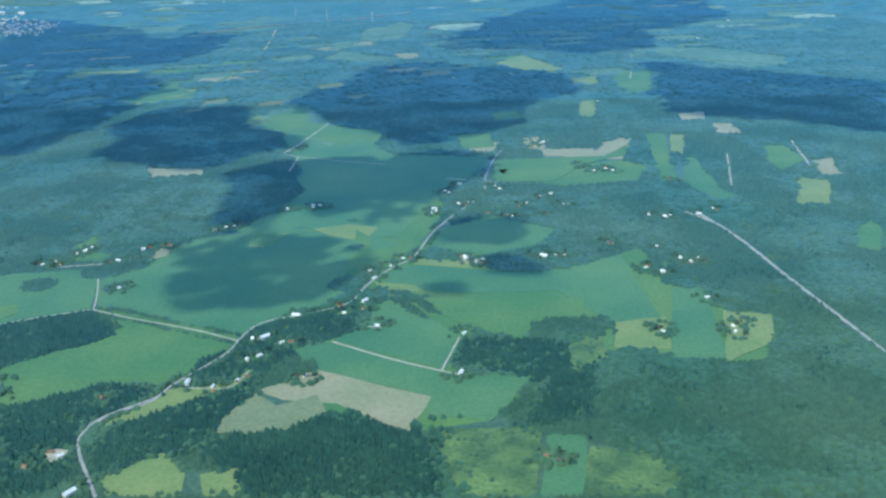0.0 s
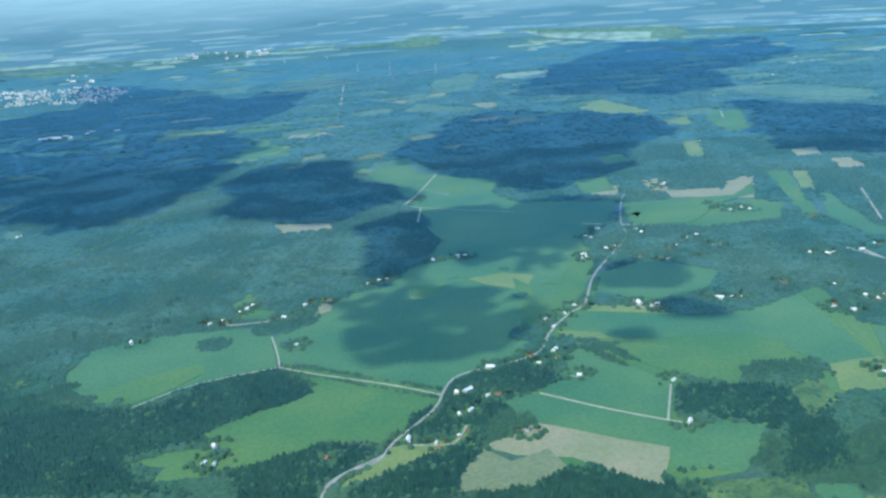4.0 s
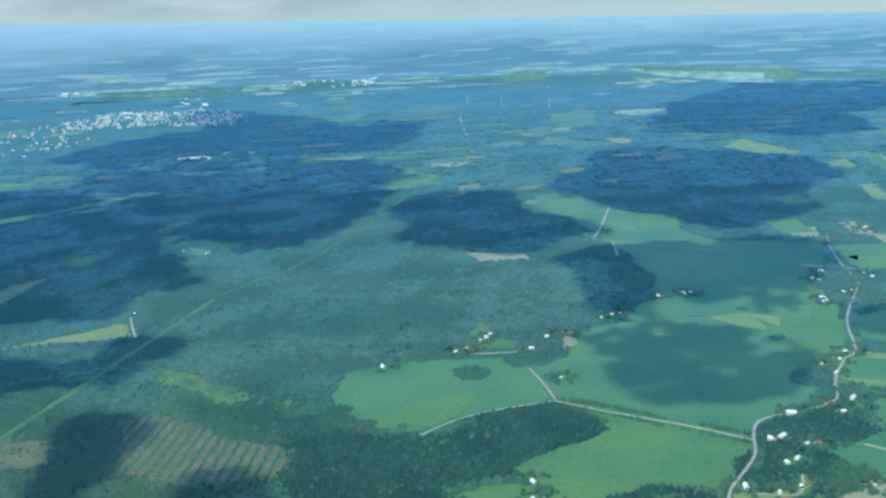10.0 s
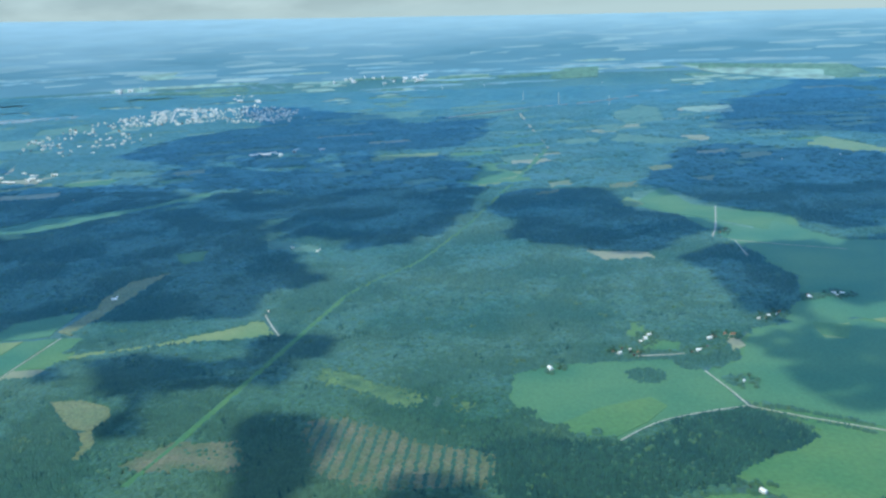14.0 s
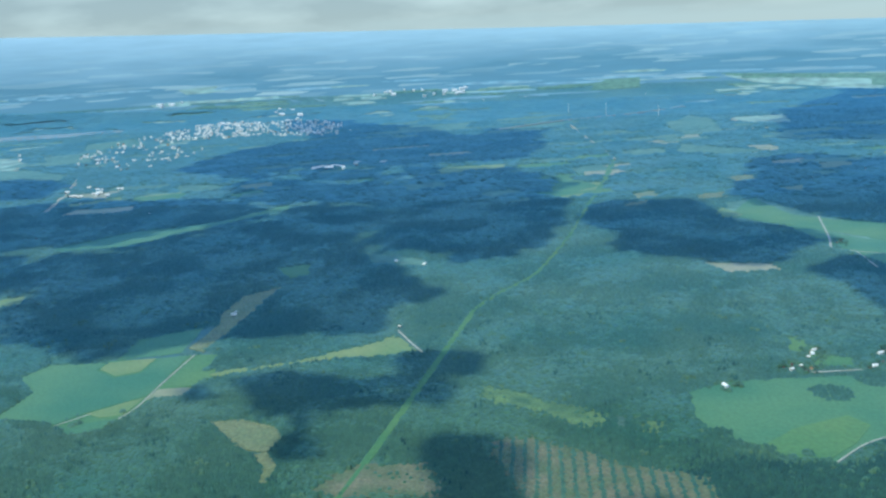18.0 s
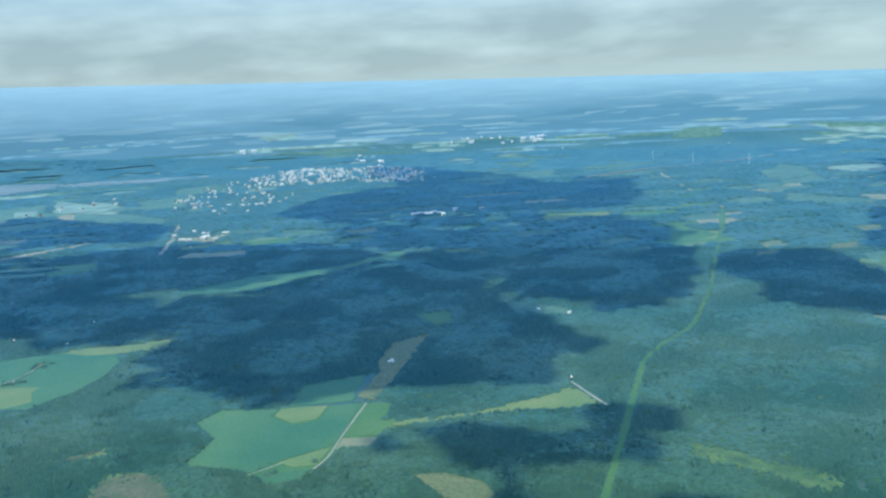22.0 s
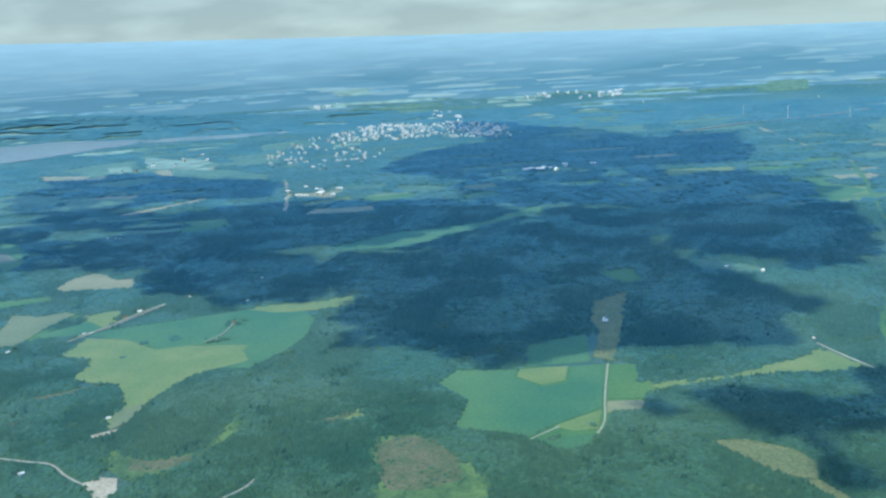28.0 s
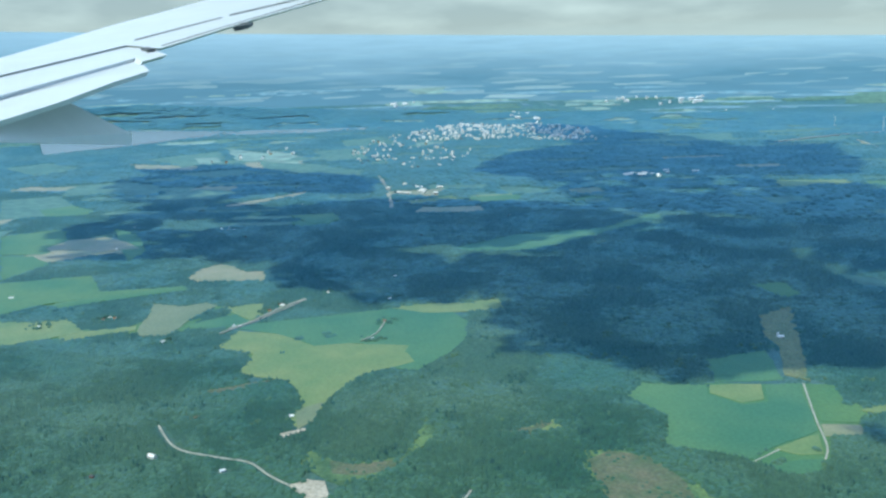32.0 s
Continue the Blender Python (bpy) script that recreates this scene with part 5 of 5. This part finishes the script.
# ---- masts beyond the woods ----


def mast(x, y, high):
    root = new("radio_mast")
    base = lay(x, y, 0.5)
    root.location = base
    for k in range(3):
        bm = bmesh.new()
        a = k * 2.094
        bmesh.ops.create_cone(bm, segments=5, radius1=0.28, radius2=0.16, depth=high, matrix=Matrix.Translation((1.2 * math.cos(a), 1.2 * math.sin(a), high / 2 - 1)))
        part("leg", bm, M["white"], root)
    for k in range(6):
        bm = bmesh.new()
        z = high * (k + 0.5) / 6
        box(bm, -1.6, -1.6, z, 1.6, 1.6, z + 0.4)
        part("brace", bm, M["white"], root)
    return tagged(root, "slender pale lattice mast above the far woods", "mast", "masts")


mast(-542, 3128, 45)
mast(-678, 3273, 40)
mast(-371, 3001, 40)

# ---- airliner wing ----
M["wing"] = mat("white_wing_paint", (0.72, 0.74, 0.73), (0.66, 0.68, 0.67), 0.3, 3.0, rough=0.35, haze_sheen=0.0, spec=0.5, speck=0.03)
wing = tagged(new("airliner_wing"), "white swept airliner wing with extended flaps and a fairing", "wing")
wing.location = (-988.54, 9.93, 268.02)


def slab(name, outline, thick, material, label=""):
    """A skin of some thickness below its outline, with a bevelled rim."""
    bm = bmesh.new()
    top = [bm.verts.new(p) for p in outline]
    mid = sum((Vector(p) for p in outline), Vector()) / len(outline)
    low = [bm.verts.new(Vector(p).lerp(mid, 0.06) - Vector((0, 0, thick))) for p in outline]
    bm.faces.new(top), bm.faces.new(low[::-1])
    n = len(outline)
    for i in range(n):
        bm.faces.new((top[i], low[i], low[(i + 1) % n], top[(i + 1) % n]))
    bmesh.ops.triangulate(bm, faces=bm.faces)
    bmesh.ops.recalc_face_normals(bm, faces=bm.faces)
    return part(name, bm, material, wing, label)


M["gap"] = mat("flap_gap_shade", (0.10, 0.11, 0.11), (0.07, 0.08, 0.08), 0.5, 4.0, rough=0.6, haze_sheen=0.0)
slab("wing_panel", [(-1.66, 0.22, 0.02), (-2.04, 1.05, 0.13), (-2.66, 2.64, 0.34), (-3.53, 4.86, 0.64), (-4.54, 7.79, 1.03), (-5.55, 10.6, 1.41), (-7.14, 15.45, 2.06), (-1.36, 9.68, 1.4), (-0.85, 6.84, 1.0), (-0.28, 3.49, 0.54), (0.24, 0.86, 0.17), (-0.63, 1.43, 0.23), (-0.51, -0.51, -0.05), (-0.49, -0.9, -0.11)], 0.04, M["wing"])
slab("spoiler", [(-0.54, -0.86, -0.12), (-0.59, -0.43, -0.06), (-0.7, 1.51, 0.22), (-0.35, 1.33, 0.2), (-0.01, 1.06, 0.17), (0.61, 0.45, 0.1), (0.67, -0.01, 0.04), (0.33, 0.34, 0.08), (0.54, -1.57, -0.19), (0.58, -1.93, -0.24)], 0.03, M["wing"], "white panel ahead of the flap")
slab("flap", [(0.54, -1.89, -0.27), (0.5, -1.54, -0.22), (0.23, 0.43, 0.06), (0.36, 0.35, 0.05), (1.06, -0.44, -0.04), (1.13, -1.01, -0.12), (1.29, -1.82, -0.24), (1.34, -2.38, -0.32), (1.37, -2.69, -0.36)], 0.04, M["wing"], "white extended flap")
slab("flap_gap", [(-0.86, -0.56, -0.12), (-1.03, 1.93, 0.24), (-0.87, 1.75, 0.22), (-0.7, -0.71, -0.14)], 0.02, M["gap"], "dark gap between wing panels")
slab("flap_gap", [(-0.04, -1.36, -0.26), (-0.29, 1.12, 0.09), (0.0, 0.79, 0.05), (-0.07, 0.78, 0.05), (0.29, -1.67, -0.3)], 0.02, M["gap"], "dark gap ahead of the flap")
slab("panel_seam", [(-0.93, 1.99, 0.31), (-1.42, 4.68, 0.68), (-1.31, 4.5, 0.66), (-0.85, 1.88, 0.29)], 0.006, M["gap"], "thin dark panel seam")
slab("panel_seam", [(-1.46, 4.93, 0.72), (-1.77, 7.81, 1.12), (-1.63, 7.54, 1.09), (-1.34, 4.74, 0.69)], 0.006, M["gap"], "thin dark panel seam")
slab("panel_seam", [(0.06, 1.13, 0.21), (-1.11, 7.17, 1.05), (-1.03, 7.0, 1.03), (0.1, 1.07, 0.2)], 0.006, M["gap"], "thin dark panel seam")
slab("hinge_fairing", [(0.03, 2.6, 0.43), (-0.22, 3.25, 0.51), (-0.1, 3.3, 0.52), (0.06, 2.91, 0.47), (0.08, 2.68, 0.44)], 0.05, M["gap"], "small dark hinge fairing at the trailing edge")
slab("hinge_fairing", [(-0.13, 1.03, 0.19), (-0.01, 1.0, 0.19), (0.21, 0.81, 0.17), (0.17, 0.74, 0.16)], 0.03, M["gap"], "small dark hinge fairing at the trailing edge")
near_side = [(1.53, -2.84, -0.36), (0.13, -0.42, -0.29), (0.04, 0.52, -0.66), (0.04, 0.51, -0.78), (1.53, -2.85, -0.41)]
far_side = [(1.01, -2.37, -0.4), (-0.25, 0.04, -0.33), (-0.2, 0.84, -0.7), (-0.21, 0.82, -0.81), (1.01, -2.38, -0.46)]
bm = bmesh.new()
va, vb = [bm.verts.new(p) for p in near_side], [bm.verts.new(p) for p in far_side]
bm.faces.new(va), bm.faces.new(vb[::-1])
for i in range(5):
    bm.faces.new((va[i], vb[i], vb[(i + 1) % 5], va[(i + 1) % 5]))
bmesh.ops.recalc_face_normals(bm, faces=bm.faces)
part("flap_track_fairing", bm, M["wing"], wing, "pale tapered fairing under the flap")

# ---- clouds ----
BASE = 900.0


def ball():
    """A round puff of a few faces: points and triangles."""
    bm = bmesh.new()
    bmesh.ops.create_icosphere(bm, subdivisions=2, radius=1.0)
    v, f = np.array([w.co[:] for w in bm.verts]), np.array([[w.index for w in q.verts] for q in bm.faces])
    bm.free()
    return v, f


PUFF = ball()


def depth_in(px, py, poly):
    """How far inside the outline the points lie; negative outside."""
    o = np.array(poly)
    best = np.full(len(px), 1e9)
    for a, b in zip(o, np.roll(o, -1, axis=0)):
        d = b - a
        u = np.clip(((px - a[0]) * d[0] + (py - a[1]) * d[1]) / max(d @ d, 1e-6), 0, 1)
        best = np.minimum(best, np.hypot(px - a[0] - u * d[0], py - a[1] - u * d[1]))
    return np.where(inside(px, py, poly), best, -best)


def cloud(shade, thin=0.0):
    """A fair-weather cloud of many puffs, ragged at its rim and torn where thin, whose shade falls on the outline given."""
    shift = Vector((TO_SUN.x, TO_SUN.y)) / TO_SUN.z * BASE
    pts = [(lay(*p).x, lay(*p).y) for p in shade]
    lo, hi = np.min(pts, axis=0), np.max(pts, axis=0)
    size = math.sqrt((hi[0] - lo[0]) * (hi[1] - lo[1]))
    gap = max(5.0, size / 26)
    g = np.random.default_rng(int(size))
    gx, gy = np.meshgrid(np.arange(lo[0] - gap, hi[0] + gap, gap), np.arange(lo[1] - gap, hi[1] + gap, gap))
    px, py = gx.ravel() + g.uniform(-0.4, 0.4, gx.size) * gap, gy.ravel() + g.uniform(-0.4, 0.4, gx.size) * gap
    rag = np.array([noise.fractal(Vector((x * 3.2 / size, y * 3.2 / size, 1.0)), 0.7, 2.2, 4) for x, y in zip(px, py)])
    tear = np.array([noise.fractal(Vector((x * 5.5 / size, y * 5.5 / size, 6.0)), 0.8, 2.1, 4) for x, y in zip(px, py)])
    deep = depth_in(px, py, pts) + rag * 0.055 * size
    keep = (deep > (-0.25 if size > 150 else 0.3) * gap) & (tear > -1.1 + 2.4 * thin)
    px, py, deep = px[keep], py[keep], deep[keep]
    n = len(px)
    q = gap * g.uniform(0.85, 1.15, n) * np.clip(0.7 + deep / (4 * gap), 0.7, 1.0)
    v, f = PUFF
    co = v[None] * q[:, None, None] * np.stack((np.ones(n), np.ones(n), g.uniform(0.4, 0.8, n) * np.clip(0.5 + deep / (0.2 * size), 0.5, 1.3)), 1)[:, None, :]
    co *= 1 + 0.16 * np.sin(v[None] @ np.array((5.1, 3.7, 4.3)) + g.uniform(0, 6.28, n)[:, None])[:, :, None]
    co += np.stack((px + shift.x, py + shift.y, BASE + q * 0.3), 1)[:, None, :]
    tri = (f[None] + (np.arange(n) * len(v))[:, None, None]).reshape(-1, 3)
    me = bpy.data.meshes.new("cloud")
    me.vertices.add(n * len(v)), me.loops.add(len(tri) * 3), me.polygons.add(len(tri))
    me.vertices.foreach_set("co", co.reshape(-1)), me.loops.foreach_set("vertex_index", tri.reshape(-1).astype(np.int32))
    me.polygons.foreach_set("loop_start", np.arange(0, len(tri) * 3, 3, dtype=np.int32))
    me.update(calc_edges=True)
    me.materials.append(M["cloud"])
    me.shade_smooth()
    tagged(new("cloud", me), "flat-based white cumulus cloud shading the land below", "cloud", "fair-weather clouds", "structure")


cloud([(-1213, 849), (-1233, 941), (-1240, 1052), (-1212, 1101), (-1178, 1191), (-1140, 1293), (-1065, 1360), (-1004, 1433), (-943, 1407), (-905, 1236), (-887, 1132), (-823, 1075), (-786, 1010), (-746, 943), (-756, 853), (-774, 793), (-794, 783), (-833, 811), (-864, 799), (-892, 805), (-910, 786), (-939, 791), (-973, 717), (-1003, 713), (-1048, 715), (-1105, 740), (-1152, 760)])
cloud([(-1766, 1133), (-1809, 1261), (-1760, 1416), (-1694, 1503), (-1578, 1562), (-1419, 1589), (-1242, 1550), (-1150, 1462), (-1180, 1360), (-1274, 1248), (-1303, 1187), (-1377, 1185), (-1457, 1126), (-1338, 1047), (-1296, 1115), (-1253, 1116), (-1259, 992), (-1285, 900), (-1351, 894), (-1422, 940), (-1468, 923), (-1534, 974), (-1618, 1032), (-1688, 1045)], thin=0.06)
cloud([(-1587, 1985), (-1588, 2223), (-1532, 2448), (-1466, 2584), (-1297, 2626), (-1112, 2554), (-943, 2502), (-895, 2745), (-760, 2692), (-720, 2510), (-728, 2181), (-790, 2035), (-914, 2003), (-1052, 1973), (-1169, 2025), (-1299, 1992), (-1429, 1876)], thin=0.05)
cloud([(-1252, 1582), (-1197, 1715), (-1048, 1670), (-930, 1697), (-916, 1887), (-751, 1870), (-674, 1785), (-639, 1646), (-646, 1529), (-615, 1360), (-613, 1208), (-648, 1112), (-709, 1095), (-757, 1169), (-831, 1167), (-880, 1200), (-909, 1360), (-954, 1484), (-1071, 1515), (-1150, 1462)], thin=0.08)
cloud([(-734, 722), (-710, 752), (-652, 747), (-651, 700), (-677, 686), (-666, 651), (-670, 623), (-694, 633), (-705, 660)])
cloud([(-819, 609), (-814, 642), (-776, 644), (-742, 658), (-719, 659), (-717, 631), (-737, 609), (-769, 597), (-800, 594)], thin=0.44)
cloud([(-671, 562), (-654, 576), (-629, 569), (-601, 563), (-598, 527), (-606, 505), (-612, 496), (-643, 494), (-661, 530)])
cloud([(-903, 648), (-882, 657), (-854, 633), (-878, 619)])
cloud([(-783, 598), (-773, 572), (-779, 551), (-770, 529), (-729, 536), (-755, 571), (-764, 596)], thin=0.1)
cloud([(-546, 464), (-544, 500), (-516, 509), (-489, 490), (-474, 469), (-472, 446), (-510, 438), (-534, 442)])
cloud([(-578, 1392), (-540, 1462), (-426, 1475), (-387, 1397), (-352, 1306), (-304, 1262), (-268, 1222), (-264, 1170), (-310, 1140), (-340, 1082), (-374, 1041), (-416, 1071), (-467, 1087), (-505, 1104), (-542, 1153), (-512, 1221), (-582, 1304)])
cloud([(-283, 1683), (-268, 1862), (-146, 1989), (-29, 1896), (87, 1892), (168, 1777), (169, 1632), (87, 1506), (13, 1374), (38, 1323), (-52, 1188), (-120, 1185), (-163, 1267), (-249, 1349), (-316, 1411), (-355, 1523), (-299, 1593)], thin=0.04)
cloud([(-321, 1026), (-271, 1079), (-201, 1104), (-102, 1129), (-89, 1071), (-18, 1042), (-47, 949), (-102, 929), (-161, 909), (-220, 890), (-252, 853), (-275, 891), (-282, 953)], thin=0.3)
cloud([(-88, 2311), (-7, 2923), (138, 3336), (472, 3984), (668, 3754), (937, 3839), (840, 3137), (622, 2767), (458, 2549), (409, 2217), (197, 2088), (42, 2227)], thin=0.08)
cloud([(362, 1915), (457, 1815), (608, 1753), (722, 1597), (559, 1239), (484, 1287), (375, 1342), (296, 1373), (309, 1557)], thin=0.25)
cloud([(-130, 1094), (-58, 1134), (8, 1098), (-16, 1002), (-56, 992), (-62, 956), (-121, 972), (-189, 989), (-229, 1072)], thin=0.15)
cloud([(-269, 718), (-262, 760), (-227, 780), (-196, 793), (-154, 790), (-116, 755), (-101, 719), (-118, 682), (-143, 649), (-179, 624), (-221, 615), (-251, 622), (-267, 656)], thin=0.36)
cloud([(-54, 815), (-25, 849), (32, 846), (38, 793), (9, 762), (-43, 773)], thin=0.1)
cloud([(-13, 720), (8, 747), (41, 717), (47, 690), (23, 685), (-4, 692)])
cloud([(-61, 669), (-24, 674), (-20, 644), (-51, 645)], thin=0.1)
cloud([(-1784, 3335), (-1554, 3292), (-1212, 2922), (-888, 2463), (-741, 2195), (-898, 2117), (-1024, 2087), (-1203, 2166)], thin=0.15)
cloud([(-307, 756), (-273, 802), (-223, 836), (-208, 803), (-235, 757), (-250, 692), (-282, 716)], thin=0.48)
cloud([(-2333, 1597), (-2456, 1910), (-2296, 2007), (-2102, 1943), (-1850, 1881), (-1711, 1707), (-1712, 1597), (-1869, 1597), (-1956, 1561), (-1970, 1462), (-1849, 1434), (-1804, 1274), (-1935, 1292), (-2020, 1262), (-2091, 1427)], thin=0.25)
cloud([(-2060, 1119), (-2050, 1211), (-1985, 1264), (-1875, 1199), (-1776, 1183), (-1593, 1012), (-1607, 980), (-1707, 1017), (-1785, 993), (-1839, 954), (-1923, 979)], thin=0.4)
cloud([(-857, 674), (-821, 695), (-740, 677), (-711, 705), (-691, 630), (-733, 617), (-775, 604), (-821, 613)], thin=0.3)
cloud([(-678, 549), (-671, 588), (-612, 576), (-595, 545), (-601, 520), (-593, 483), (-598, 461), (-574, 445), (-595, 431), (-628, 447)], thin=0.05)
cloud([(-1268, 1151), (-1229, 1229), (-1180, 1360), (-1095, 1488), (-956, 1501), (-900, 1360), (-936, 1360), (-1054, 1315), (-1138, 1231), (-1192, 1136)], thin=0.38)
cloud([(-1338, 1047), (-1296, 1115), (-1219, 1118), (-1226, 1023), (-1233, 941), (-1249, 915), (-1285, 900)], thin=0.38)
cloud([(-1419, 1850), (-1294, 1972), (-1097, 1932), (-920, 1931), (-901, 1730), (-1048, 1670), (-1197, 1715), (-1256, 1595)], thin=0.42)
cloud([(-130, 950), (-41, 971), (-83, 836), (-119, 828), (-133, 871)], thin=0.42)
cloud([(-295, 926), (-283, 1006), (-236, 1025), (-202, 970), (-210, 875), (-234, 822), (-279, 827)])
cloud([(-253, 1083), (-168, 1060), (-100, 1057), (4, 1082), (-10, 1003), (-59, 962), (-138, 876), (-173, 852), (-196, 924), (-236, 1025)], thin=0.22)
